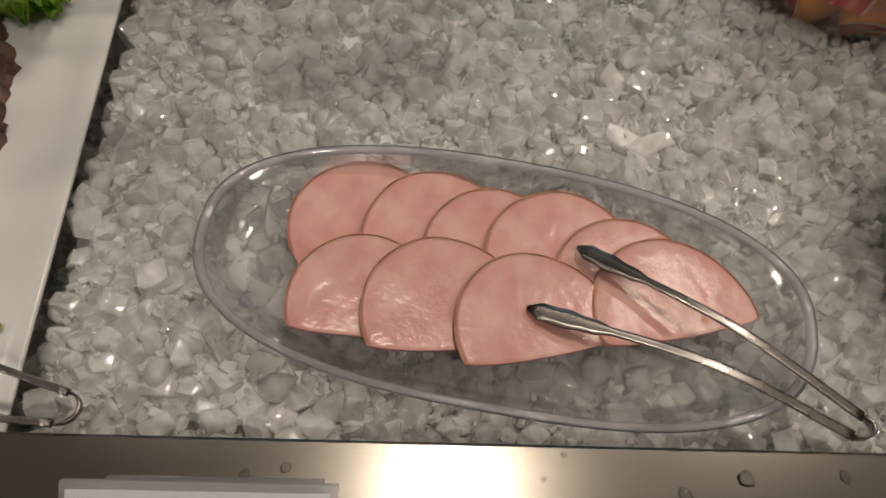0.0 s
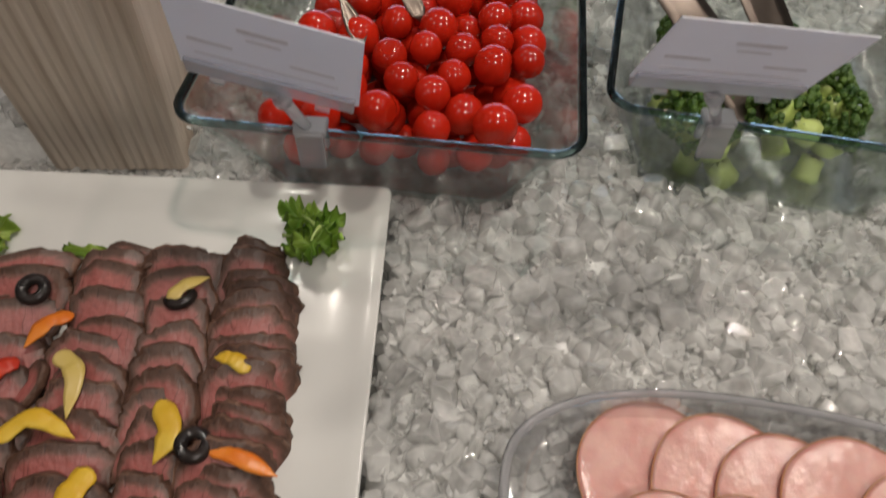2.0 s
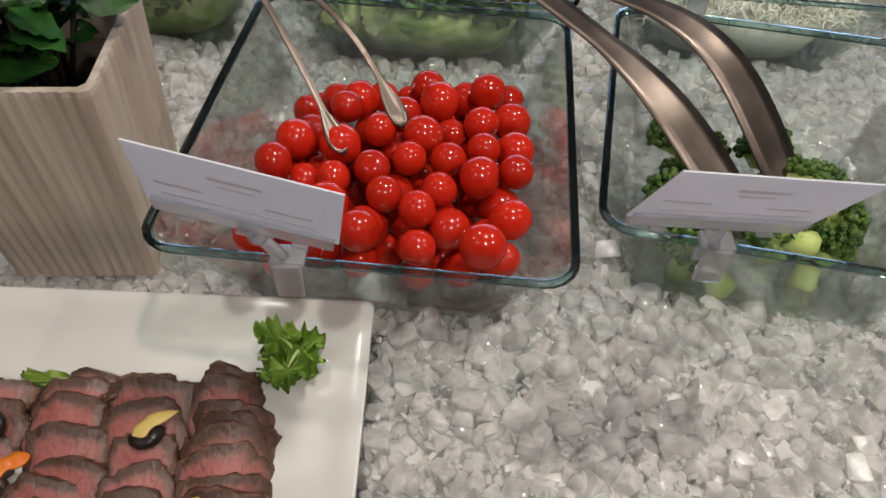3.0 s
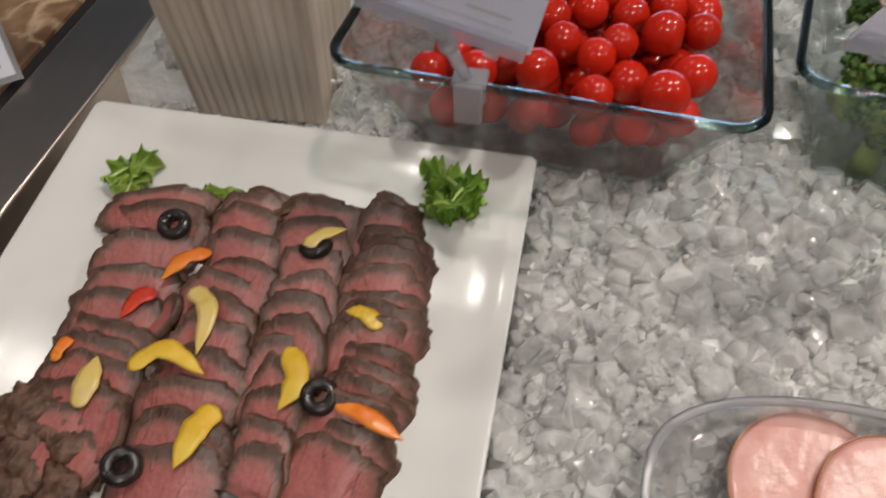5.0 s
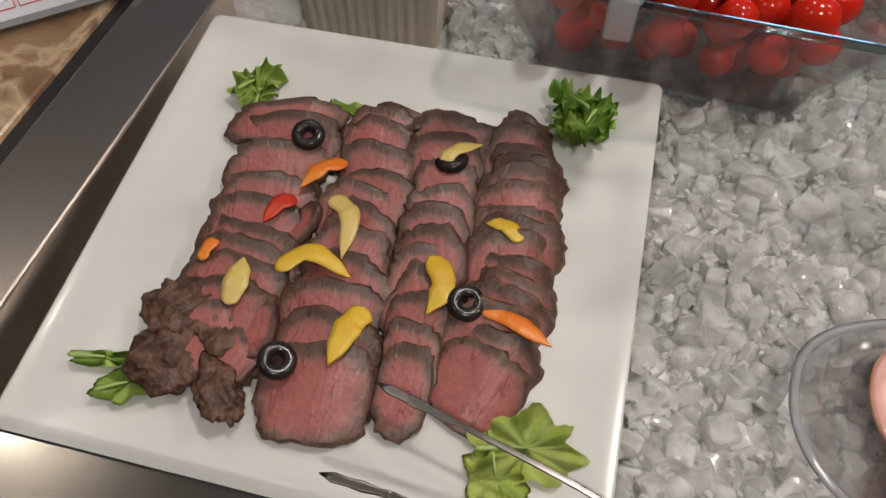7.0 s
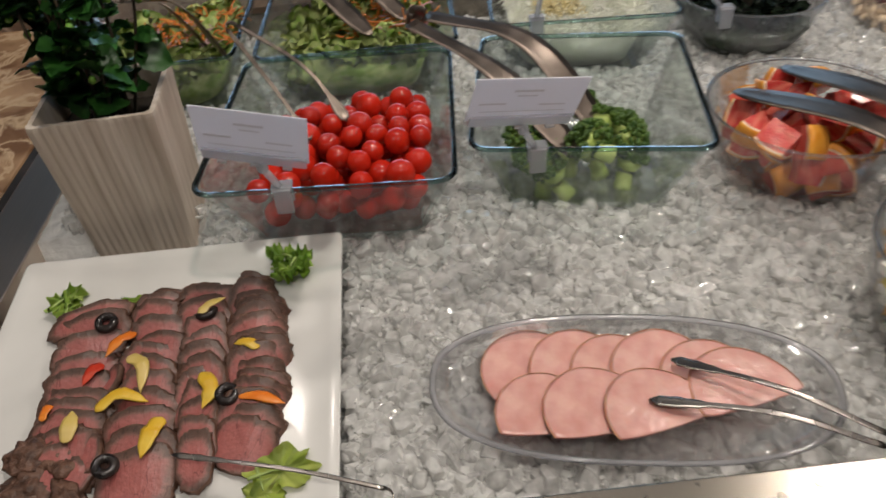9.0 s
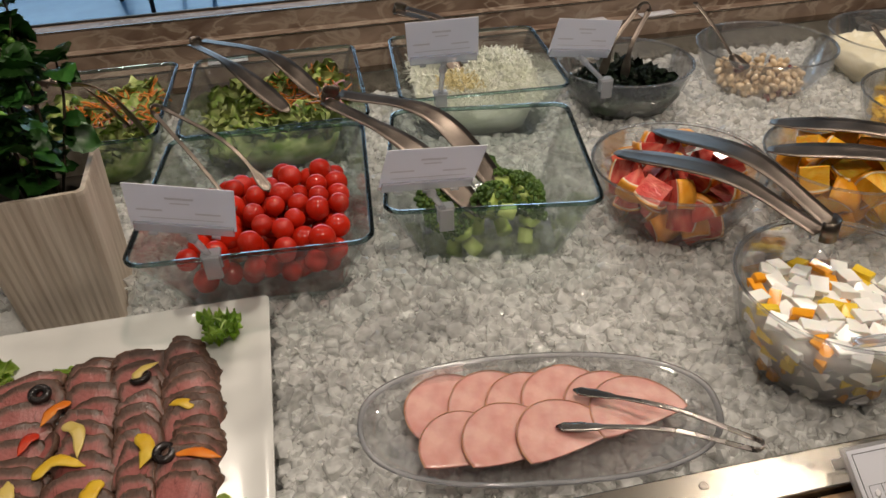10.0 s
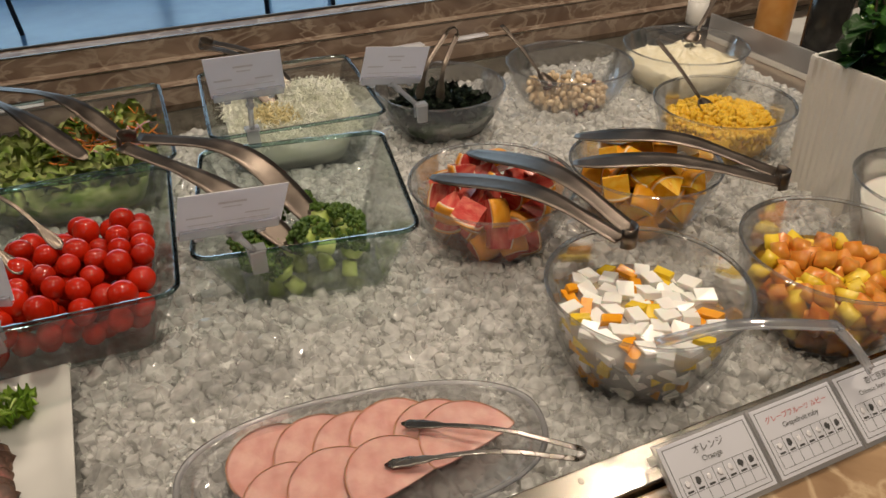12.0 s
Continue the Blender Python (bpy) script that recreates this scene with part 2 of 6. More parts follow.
def beef_face(name):
    """A cut of rare beef: pink inside, greyer towards the seared edge, with grain and fine cracks."""
    m, nt, p = nodes_of(name)
    N, L = nt.nodes, nt.links
    co, at, rd = N.new("ShaderNodeTexCoord"), N.new("ShaderNodeAttribute"), N.new("ShaderNodeObjectInfo")
    at.attribute_name = "edge"

    def noise_of(scale, stretch, detail=5):
        mp, n = N.new("ShaderNodeMapping"), N.new("ShaderNodeTexNoise")
        mp.inputs["Scale"].default_value = stretch
        n.inputs["Scale"].default_value, n.inputs["Detail"].default_value = scale, detail
        L.new(co.outputs["Object"], mp.inputs["Vector"])
        L.new(mp.outputs["Vector"], n.inputs["Vector"])
        return n.outputs["Fac"]

    def sums(op, a, b):
        q = N.new("ShaderNodeMath")
        q.operation = op
        for k, v in enumerate((a, b)):
            if isinstance(v, float):
                q.inputs[k].default_value = v
            else:
                L.new(v, q.inputs[k])
        return q.outputs["Value"]

    wav = sums("MULTIPLY", sums("SUBTRACT", noise_of(70, (1, 1, 1)), 0.5), 0.55)
    own = sums("MULTIPLY", sums("SUBTRACT", rd.outputs["Random"], 0.5), 0.22)
    dist = sums("ADD", sums("ADD", at.outputs["Fac"], wav), own)
    rp = N.new("ShaderNodeValToRGB")
    e = rp.color_ramp.elements
    e[0].position, e[0].color = 0.30, (0.345, 0.108, 0.096, 1)
    e[1].position, e[1].color = 1.0, (0.085, 0.046, 0.033, 1)
    for pos, c in ((0.56, (0.30, 0.108, 0.094)), (0.70, (0.20, 0.096, 0.077)), (0.84, (0.115, 0.062, 0.046))):
        e.new(pos).color = (*c, 1)
    L.new(dist, rp.inputs["Fac"])
    hs, mr = N.new("ShaderNodeHueSaturation"), N.new("ShaderNodeMapRange")
    mr.inputs["From Min"].default_value, mr.inputs["From Max"].default_value = 0.3, 0.7
    mr.inputs["To Min"].default_value, mr.inputs["To Max"].default_value = 0.86, 1.14
    L.new(noise_of(260, (1, 1.4, 1)), mr.inputs["Value"])
    L.new(mr.outputs["Result"], hs.inputs["Value"])
    L.new(rp.outputs["Color"], hs.inputs["Color"])
    crack, dark = N.new("ShaderNodeValToRGB"), N.new("ShaderNodeMixRGB")
    dark.blend_type = "MULTIPLY"
    dark.inputs["Fac"].default_value = 0.75
    c = crack.color_ramp.elements
    c[0].position, c[1].position = 0.585, 0.615
    c[0].color, c[1].color = (1, 1, 1, 1), (1, 1, 1, 1)
    c.new(0.60).color = (0.30, 0.22, 0.20, 1)
    L.new(noise_of(120, (1, 0.22, 0.3), 2), crack.inputs["Fac"])
    L.new(hs.outputs["Color"], dark.inputs["Color1"])
    L.new(crack.outputs["Color"], dark.inputs["Color2"])
    L.new(dark.outputs["Color"], p.inputs["Base Color"])
    p.inputs["Roughness"].default_value = 0.36
    p.inputs["Subsurface Weight"].default_value = 0.06
    p.inputs["Subsurface Scale"].default_value = 0.003
    bp = N.new("ShaderNodeBump")
    bp.inputs["Strength"].default_value, bp.inputs["Distance"].default_value = 0.45, 0.002
    L.new(noise_of(210, (1.6, 1.0, 1)), bp.inputs["Height"])
    L.new(bp.outputs["Normal"], p.inputs["Normal"])
    return m


M_BEEF = beef_face("beef_cut")
M_CRUST = surf("beef_crust", (0.056, 0.028, 0.018), (0.158, 0.083, 0.055), 130, 0.46, 1.0, 260, vary=0.15)
M_OLIVE = surf("black_olive", (0.012, 0.010, 0.010), (0.03, 0.022, 0.02), 80, 0.22)
M_PEPY = surf("yellow_pepper", (0.62, 0.36, 0.01), (0.72, 0.50, 0.06), 40, 0.34, 0.4, 120, vary=0.1)
M_PEPP = surf("pale_yellow_pepper", (0.62, 0.46, 0.11), (0.66, 0.50, 0.18), 50, 0.3, 0.1)
M_PEPO = surf("orange_pepper", (0.70, 0.16, 0.01), (0.78, 0.26, 0.03), 40, 0.3, 0.3, 120)
M_PEPR = surf("red_pepper", (0.50, 0.03, 0.012), (0.58, 0.06, 0.02), 40, 0.3, 0.3, 120)
M_TOM = surf("tomato_skin", (0.43, 0.010, 0.004), (0.54, 0.026, 0.006), 25, 0.15, vary=0.16, sss=0.10)
M_TOMEYE = surf("tomato_scar", (0.50, 0.24, 0.06), None, 30, 0.5)
M_LEAF = surf("salad_leaf", (0.19, 0.32, 0.03), (0.38, 0.50, 0.09), 30, 0.35, 0.3, 90, vary=0.25, sss=0.05)
M_LEAFDARK = surf("frisee_leaf", (0.17, 0.33, 0.03), (0.42, 0.60, 0.10), 40, 0.35, 0.3, 90, vary=0.15)
M_LEAFPALE = surf("pale_lettuce_leaf", (0.30, 0.40, 0.05), (0.48, 0.55, 0.12), 35, 0.35, 0.4, 110, vary=0.1, sss=0.05)
M_STALK = surf("pale_leaf_stalk", (0.34, 0.46, 0.12), (0.48, 0.56, 0.24), 40, 0.35)
M_BROC = surf("broccoli_crown", (0.025, 0.07, 0.008), (0.11, 0.19, 0.025), 160, 0.5, 0.8, 300, vary=0.15)
M_BROCS = surf("broccoli_stalk", (0.36, 0.48, 0.10), (0.52, 0.62, 0.20), 40, 0.35)
M_CAB = surf("white_cabbage", (0.74, 0.76, 0.62), (0.84, 0.84, 0.76), 60, 0.35, vary=0.10, island=True)
M_CABY = surf("yellow_shreds", (0.66, 0.56, 0.28), (0.76, 0.67, 0.38), 60, 0.4, 0.5, 200, vary=0.12, island=True)
M_CARROT = surf("carrot", (0.62, 0.17, 0.02), (0.72, 0.26, 0.04), 50, 0.35, vary=0.15, island=True)
M_GREENS = surf("lettuce_shreds", (0.20, 0.32, 0.04), (0.64, 0.68, 0.30), 50, 0.35, vary=0.35, island=True)
M_ONION = surf("red_onion", (0.42, 0.14, 0.18), (0.62, 0.46, 0.46), 60, 0.3, vary=0.2, island=True)
M_WEED = surf("dark_seaweed", (0.006, 0.010, 0.007), (0.022, 0.035, 0.02), 50, 0.22, 0.4, 120, vary=0.3, island=True)
M_BEAN = surf("pale_bean", (0.52, 0.37, 0.22), (0.64, 0.50, 0.33), 60, 0.3, vary=0.22, coat=0.3)
M_REDBEAN = surf("red_bean", (0.10, 0.02, 0.02), (0.16, 0.04, 0.03), 60, 0.25)
M_CORN = surf("corn", (0.68, 0.38, 0.02), (0.78, 0.50, 0.05), 60, 0.28, vary=0.12, island=True)
M_POTATO = surf("potato_salad", (0.74, 0.66, 0.46), (0.82, 0.76, 0.60), 90, 0.4, 1.0, 120)
M_MILK = surf("white_almond_jelly", (0.82, 0.79, 0.72), (0.85, 0.83, 0.77), 30, 0.25, sss=0.1)
M_TOFU = surf("white_jelly_cube", (0.84, 0.82, 0.78), (0.90, 0.88, 0.84), 40, 0.25, sss=0.1, vary=0.05)
M_MANGO = surf("mandarin_piece", (0.78, 0.30, 0.01), (0.84, 0.42, 0.03), 40, 0.22, 0.2, 120, vary=0.08, coat=0.3)
M_PINE = surf("yellow_fruit", (0.78, 0.52, 0.02), (0.84, 0.62, 0.08), 40, 0.25, 0.2, 120, vary=0.1, coat=0.3)
M_GFLESH = surf("grapefruit_flesh", (0.60, 0.05, 0.045), (0.76, 0.20, 0.14), 60, 0.2, 0.5, 140, sss=0.25, vary=0.12, coat=0.4, stretch=(1, 3, 1))
M_GPEEL = surf("grapefruit_peel", (0.78, 0.30, 0.02), (0.82, 0.38, 0.05), 90, 0.32, 0.3, 400, vary=0.05)
M_PITH = surf("citrus_pith", (0.80, 0.58, 0.36), (0.84, 0.70, 0.52), 60, 0.5)
M_OFLESH = surf("orange_flesh", (0.82, 0.38, 0.012), (0.90, 0.56, 0.07), 60, 0.2, 0.5, 140, sss=0.25, vary=0.08, coat=0.4, stretch=(1, 3, 1))
M_OPEEL = surf("orange_peel", (0.76, 0.30, 0.01), (0.82, 0.38, 0.02), 90, 0.3, 0.3, 400, vary=0.05)
M_PAPAYA = surf("papaya_piece", (0.62, 0.20, 0.025), (0.76, 0.34, 0.06), 50, 0.22, 0.3, 130, sss=0.2, vary=0.1, coat=0.4)
M_SYRUP = clear("syrup", (0.96, 0.80, 0.52), 0.7, 0.02, 1.33)
M_JUICE = clear("milky_syrup", (0.985, 0.97, 0.93), 0.6, 0.02, 1.33, 0.45)
M_WOODR = surf("limed_wood", (0.44, 0.365, 0.29), (0.66, 0.585, 0.50), 6, 0.55, 0.3, 60, stretch=(16, 16, 0.7), contrast=(0.3, 0.7))
M_WHITEPOT = surf("white_ribbed_pot", (0.70, 0.67, 0.62), (0.76, 0.73, 0.68), 10, 0.45, 0.1, 60)
M_SOIL = surf("dark_soil", (0.015, 0.012, 0.010), (0.04, 0.03, 0.02), 90, 0.8, 0.8, 200)
M_PLANT = surf("artificial_leaf", (0.02, 0.085, 0.014), (0.075, 0.20, 0.035), 22, 0.34, 0.2, 60, vary=0.35)
M_BERRY = surf("green_berry", (0.09, 0.22, 0.02), (0.16, 0.32, 0.05), 40, 0.35, vary=0.2)
M_STEM = surf("dark_stem", (0.03, 0.025, 0.015), (0.07, 0.05, 0.03), 60, 0.6)
M_FLOOR = surf("blue_floor", (0.05, 0.14, 0.30), (0.10, 0.23, 0.42), 2.2, 0.24, 0.05, 20)
M_WALL = surf("room_wall", (0.30, 0.24, 0.18), (0.36, 0.29, 0.22), 3, 0.7, 0.05, 40)
M_CEIL = surf("ceiling_paint", (0.20, 0.17, 0.14), (0.25, 0.21, 0.18), 3, 0.8)
M_DARKWOOD = surf("dark_furniture", (0.015, 0.012, 0.012), (0.035, 0.028, 0.025), 20, 0.35, stretch=(1, 1, 8))
M_WINDOW = glow("bright_window", (0.50, 0.76, 1.0), 2.2)
M_LADLE = clear("clear_ladle", (0.95, 0.96, 0.985), 0.5, 0.08, body=0.30)
M_DRESS = surf("orange_dressing", (0.52, 0.22, 0.05), (0.60, 0.30, 0.09), 30, 0.3)
M_SOY = surf("dark_dressing", (0.012, 0.012, 0.012), (0.03, 0.028, 0.025), 30, 0.15)
M_WATER = clear("water_drop", (0.96, 0.96, 0.96), 2.0, 0.02, 1.33)
M_SALMON = surf("salmon_print", (0.48, 0.10, 0.05), (0.62, 0.20, 0.11), 25, 0.4)
M_BEEFPRINT = surf("beef_print", (0.10, 0.03, 0.03), (0.42, 0.12, 0.11), 50, 0.4)


# ---- mesh helpers ----
def mesh_of(name, bm, mats, smooth=True):
    me = bpy.data.meshes.new(name)
    bmesh.ops.recalc_face_normals(bm, faces=bm.faces)
    for f in bm.faces:
        f.smooth = smooth
    bm.to_mesh(me)
    bm.free()
    for m in (mats if isinstance(mats, (list, tuple)) else [mats]):
        me.materials.append(m)
    return me


def part(name, bm, material, parent=None, label="", smooth=True, m=None):
    me = bm if isinstance(bm, bpy.types.Mesh) else mesh_of(name, bm, material, smooth)
    ob = new(name, me)
    if parent is not None:
        ob.parent = parent
    if m is not None:
        ob.matrix_basis = m
    return tagged(ob, label)


def thing(name, m, label, category, group="", kind=""):
    ob = new(name)
    ob.empty_display_size = 0.02
    ob.matrix_basis = m
    return tagged(ob, label, category, group, kind)


def box_bm(x0, x1, y0, y1, z0, z1, bevel=0.0, seg=2):
    bm = bmesh.new()
    bmesh.ops.create_cube(bm, size=1, matrix=Matrix.Translation(((x0 + x1) / 2, (y0 + y1) / 2, (z0 + z1) / 2))
                          @ Matrix.Diagonal((x1 - x0, y1 - y0, z1 - z0, 1)))
    if bevel:
        bmesh.ops.bevel(bm, geom=bm.edges[:], offset=bevel, segments=seg, affect="EDGES", profile=0.5)
    return bm


def structure(name, bm, mat, label, category="", smooth=False):
    return tagged(part(name, bm, mat, smooth=smooth), label, category or name.split("_")[0], kind="structure")


def lathe_bm(profile, n=40, cx=0.0, cy=0.0):
    """A turned form from (radius, height) pairs."""
    bm = bmesh.new()
    rings = []
    for r, z in profile:
        if r < 1e-6:
            rings.append([bm.verts.new((cx, cy, z))])
        else:
            rings.append([bm.verts.new((cx + r * math.cos(2 * math.pi * i / n), cy + r * math.sin(2 * math.pi * i / n), z)) for i in range(n)])
    for a, b in zip(rings, rings[1:]):
        for i in range(n):
            j = (i + 1) % n
            f = [a[i % len(a)], a[j % len(a)], b[j % len(b)], b[i % len(b)]]
            f = list(dict.fromkeys(f))
            if len(f) > 2:
                bm.faces.new(f)
    return bm


def rounded_rect(w, d, r, z, k=5):
    out = []
    for sx, sy, a0 in ((1, 1, 0), (-1, 1, 90), (-1, -1, 180), (1, -1, 270)):
        for i in range(k + 1):
            a = radians(a0 + 90 * i / k)
            out.append((sx * (w / 2 - r) + r * math.cos(a), sy * (d / 2 - r) + r * math.sin(a), z))
    return out


def loft_bm(loops, close_first=False, close_last=False):
    bm = bmesh.new()
    rings = [[bm.verts.new(p) for p in lp] for lp in loops]
    for a, b in zip(rings, rings[1:]):
        for i in range(len(a)):
            j = (i + 1) % len(a)
            bm.faces.new((a[i], a[j], b[j], b[i]))
    if close_first:
        bm.faces.new(rings[0])
    if close_last:
        bm.faces.new(rings[-1])
    return bm


def spline(pts, n=24):
    """A smooth curve through points (Catmull-Rom)."""
    P = [Vector(p) for p in pts]
    P = [2 * P[0] - P[1]] + P + [2 * P[-1] - P[-2]]
    out = []
    for s in range(n + 1):
        u = s / n * (len(P) - 3)
        i = min(int(u), len(P) - 4)
        t = u - i
        a, b, c, d = P[i:i + 4]
        out.append(0.5 * ((2 * b) + (c - a) * t + (2 * a - 5 * b + 4 * c - d) * t * t + (3 * b - a - 3 * c + d) * t ** 3))
    return out


def tube_bm(pts, r, n=8, bm=None, flat=1.0):
    bm = bm or bmesh.new()
    rings = []
    for i, p in enumerate(pts):
        d = (pts[min(i + 1, len(pts) - 1)] - pts[max(i - 1, 0)]).normalized()
        s = d.cross(Vector((0, 0, 1)))
        s = s.normalized() if s.length > 1e-4 else Vector((1, 0, 0))
        u = s.cross(d)
        rr = r[i] if isinstance(r, (list, tuple)) else r
        rings.append([bm.verts.new(p + s * rr * math.cos(2 * math.pi * k / n) + u * rr * flat * math.sin(2 * math.pi * k / n)) for k in range(n)])
    for a, b in zip(rings, rings[1:]):
        for k in range(n):
            bm.faces.new((a[k], a[(k + 1) % n], b[(k + 1) % n], b[k]))
    bm.faces.new(rings[0])
    bm.faces.new(rings[-1])
    return bm


def blade_bm(pts, widths, up, thick=0.0012, dish=0.0, teeth=0.0):
    """A strip of sheet metal along a curve; dish: hollow across it; teeth: scalloped edge near the tip."""
    bm = bmesh.new()
    U = Vector(up)
    top, bot = [], []
    n = len(pts)
    for i, p in enumerate(pts):
        d = (pts[min(i + 1, n - 1)] - pts[max(i - 1, 0)]).normalized()
        s = d.cross(U).normalized()
        u = s.cross(d).normalized()
        w = widths[i] / 2
        if teeth and i > n * 0.72:
            w += teeth * (1 if i % 2 else -1)
        row_t, row_b = [], []
        for k in (-1, -0.5, 0, 0.5, 1):
            q = p + s * w * k + u * (dish * widths[i] * (k * k - 1))
            row_t.append(bm.verts.new(q + u * thick / 2))
            row_b.append(bm.verts.new(q - u * thick / 2))
        top.append(row_t)
        bot.append(row_b)
    for i in range(n - 1):
        for k in range(4):
            bm.faces.new((top[i][k], top[i][k + 1], top[i + 1][k + 1], top[i + 1][k]))
            bm.faces.new((bot[i][k + 1], bot[i][k], bot[i + 1][k], bot[i + 1][k + 1]))
        for k in (0, 4):
            bm.faces.new((top[i][k], top[i + 1][k], bot[i + 1][k], bot[i][k]))
    for i in (0, n - 1):
        for k in range(4):
            bm.faces.new((top[i][k], bot[i][k], bot[i][k + 1], top[i][k + 1]))
    return bm


def tongs(end, tips, label, mids=(None, None), w_handle=0.011, w_tip=0.022, tip_share=0.35, gap=0.012, teeth=0.0, dish=0.06, lift=0.02, mat=None):
    """Serving tongs: a bent end and two sprung arms that widen to the tips."""
    t = thing("serving_tongs", Matrix.Identity(4), label, "tongs", "serving tongs")
    e = Vector(end)
    mid = (Vector(tips[0]) + Vector(tips[1])) / 2
    d = (mid - e).normalized()
    side = d.cross(Vector((0, 0, 1))).normalized()
    if (Vector(tips[0]) - mid).dot(side) < 0:
        side = -side
    sep = (Vector(tips[0]) - mid).normalized()
    upv = d.cross(sep).normalized()
    if upv.z < 0:
        upv = -upv
    starts = []
    for k, tip in enumerate(tips):
        sg = 1 if k == 0 else -1
        tip = Vector(tip)
        s = e + sep * sg * gap / 2 + d * 0.008
        m1 = s.lerp(tip, 0.55) + upv * lift if mids[k] is None else Vector(mids[k])
        pts = spline([s, m1, tip], 26)
        wd = []
        for i in range(27):
            u = i / 26
            q = max(0.0, (u - (1 - tip_share)) / tip_share)
            w = w_handle * (1 - 0.25 * u) + (w_tip - w_handle * 0.75) * math.sin(min(1, q * 1.5) * math.pi / 2)
            if q > 0.7:
                w *= math.sqrt(max(0.04, 1 - ((q - 0.7) / 0.31) ** 2))
            wd.append(w)
        part("arm", blade_bm(pts, wd, upv, 0.0013, dish, teeth), mat or M_TONG, t)
        starts.append(s)
    bend = []
    for i in range(13):
        a = math.pi * i / 12
        bend.append(e + d * 0.008 + sep * math.cos(a) * gap / 2 - d * math.sin(a) * gap * 0.55)
    part("bend", strap_bm(bend, upv, w_handle, 0.0013), mat or M_TONG, t)
    return t


def strap_bm(pts, axis, w, thick):
    """A flat strap bent in the plane across its axis."""
    bm = bmesh.new()
    A = Vector(axis).normalized()
    rows = []
    n = len(pts)
    for i, p in enumerate(pts):
        d = (pts[min(i + 1, n - 1)] - pts[max(i - 1, 0)]).normalized()
        o = d.cross(A).normalized()
        rows.append([bm.verts.new(p + A * a * w / 2 + o * b * thick / 2) for a, b in ((-1, -1), (1, -1), (1, 1), (-1, 1))])
    for a, b in zip(rows, rows[1:]):
        for k in range(4):
            bm.faces.new((a[k], a[(k + 1) % 4], b[(k + 1) % 4], b[k]))
    bm.faces.new(rows[0])
    bm.faces.new(rows[-1])
    return bm


def blob_bm(r, seed, squash=(1, 1, 1), rough=0.15, sub=2, freq=1.5):
    bm = bmesh.new()
    bmesh.ops.create_icosphere(bm, subdivisions=sub, radius=1)
    off = Vector((seed * 3.1, seed * 1.7, seed * 0.9))
    for v in bm.verts:
        k = 1 + rough * noise.noise(v.co * freq + off)
        v.co = Vector((v.co.x * squash[0], v.co.y * squash[1], v.co.z * squash[2])) * r * k
    return bm


def stuff_mesh(name, templates, places, mats, picks=None, smooth=False):
    """Many small pieces joined in one mesh: templates are (verts, faces), places are matrices."""
    V, F, I = [], [], []
    base = 0
    for k, m in enumerate(places):
        v, f, *r = templates[picks[k] if picks else k % len(templates)]
        M = np.array(m)
        V.append(v @ M[:3, :3].T + M[:3, 3])
        F.extend([[i + base for i in q] for q in f])
        base += len(v)
        I.extend([bool(r) or smooth] * len(f))
    me = bpy.data.meshes.new(name)
    me.from_pydata(np.concatenate(V).tolist(), [], F)
    me.polygons.foreach_set("use_smooth", I)
    me.materials.append(mats)
    me.update()
    return me


def template(bm):
    bmesh.ops.recalc_face_normals(bm, faces=bm.faces)
    bm.verts.index_update()
    t = (np.array([v.co[:] for v in bm.verts]), [[v.index for v in f.verts] for f in bm.faces])
    bm.free()
    return t


def rnd_rot():
    return Euler((random.uniform(0, 6.28), random.uniform(0, 6.28), random.uniform(0, 6.28))).to_matrix().to_4x4()


def smooth01(a, b, x):
    t = max(0.0, min(1.0, (x - a) / (b - a)))
    return t * t * (3 - 2 * t)


# ---- the plan: where vessels stand ----
TUBS = {  # name: centre x, y, top width, depth, turn, rim height
    "tomato": (0.050, 0.408, 0.245, 0.275, -4, 0.090),
    "broccoli": (0.313, 0.410, 0.232, 0.250, -10, 0.092),
    "cabbage": (0.366, 0.704, 0.240, 0.260, -4, 0.090),
    "salad": (0.070, 0.690, 0.250, 0.280, -1, 0.090),
    "salad_b": (-0.202, 0.702, 0.245, 0.270, -1, 0.090),
}
BOWLS = {  # name: centre x, y, rim radius, rim height
    "jelly": (0.572, 0.108, 0.098, 0.080),
    "grapefruit": (0.529, 0.350, 0.101, 0.080),
    "orange": (0.722, 0.314, 0.094, 0.080),
    "corn": (0.938, 0.420, 0.100, 0.080),
    "potato": (1.050, 0.642, 0.106, 0.080),
    "beans": (0.826, 0.658, 0.105, 0.080),
    "seaweed": (0.592, 0.655, 0.102, 0.080),
    "fruit": (0.787, 0.078, 0.098, 0.080),
    "milk": (0.985, 0.118, 0.092, 0.085),
}
PLATE_C, PLATE_S, PLATE_TILT = (-0.114, 0.154, -0.016), 0.318, 6.0
HAM_C, HAM_A, HAM_B, HAM_TURN = (0.279, 0.087), 0.161, 0.075, -9


def ice_height(x, y):
    z = -0.027 + 0.028 * smooth01(0.06, 0.40, y) + 0.006 * smooth01(0.45, 0.70, y) - 0.050 * smooth01(0.76, 0.88, y)
    z += 0.006 * noise.noise(Vector((x * 7, y * 7, 0)))
    z -= 0.010 * smooth01(0.16, 0.06, x) * smooth01(0.33, 0.22, y)
    z -= 0.012 * smooth01(0.05, 0.012, y)
    return z


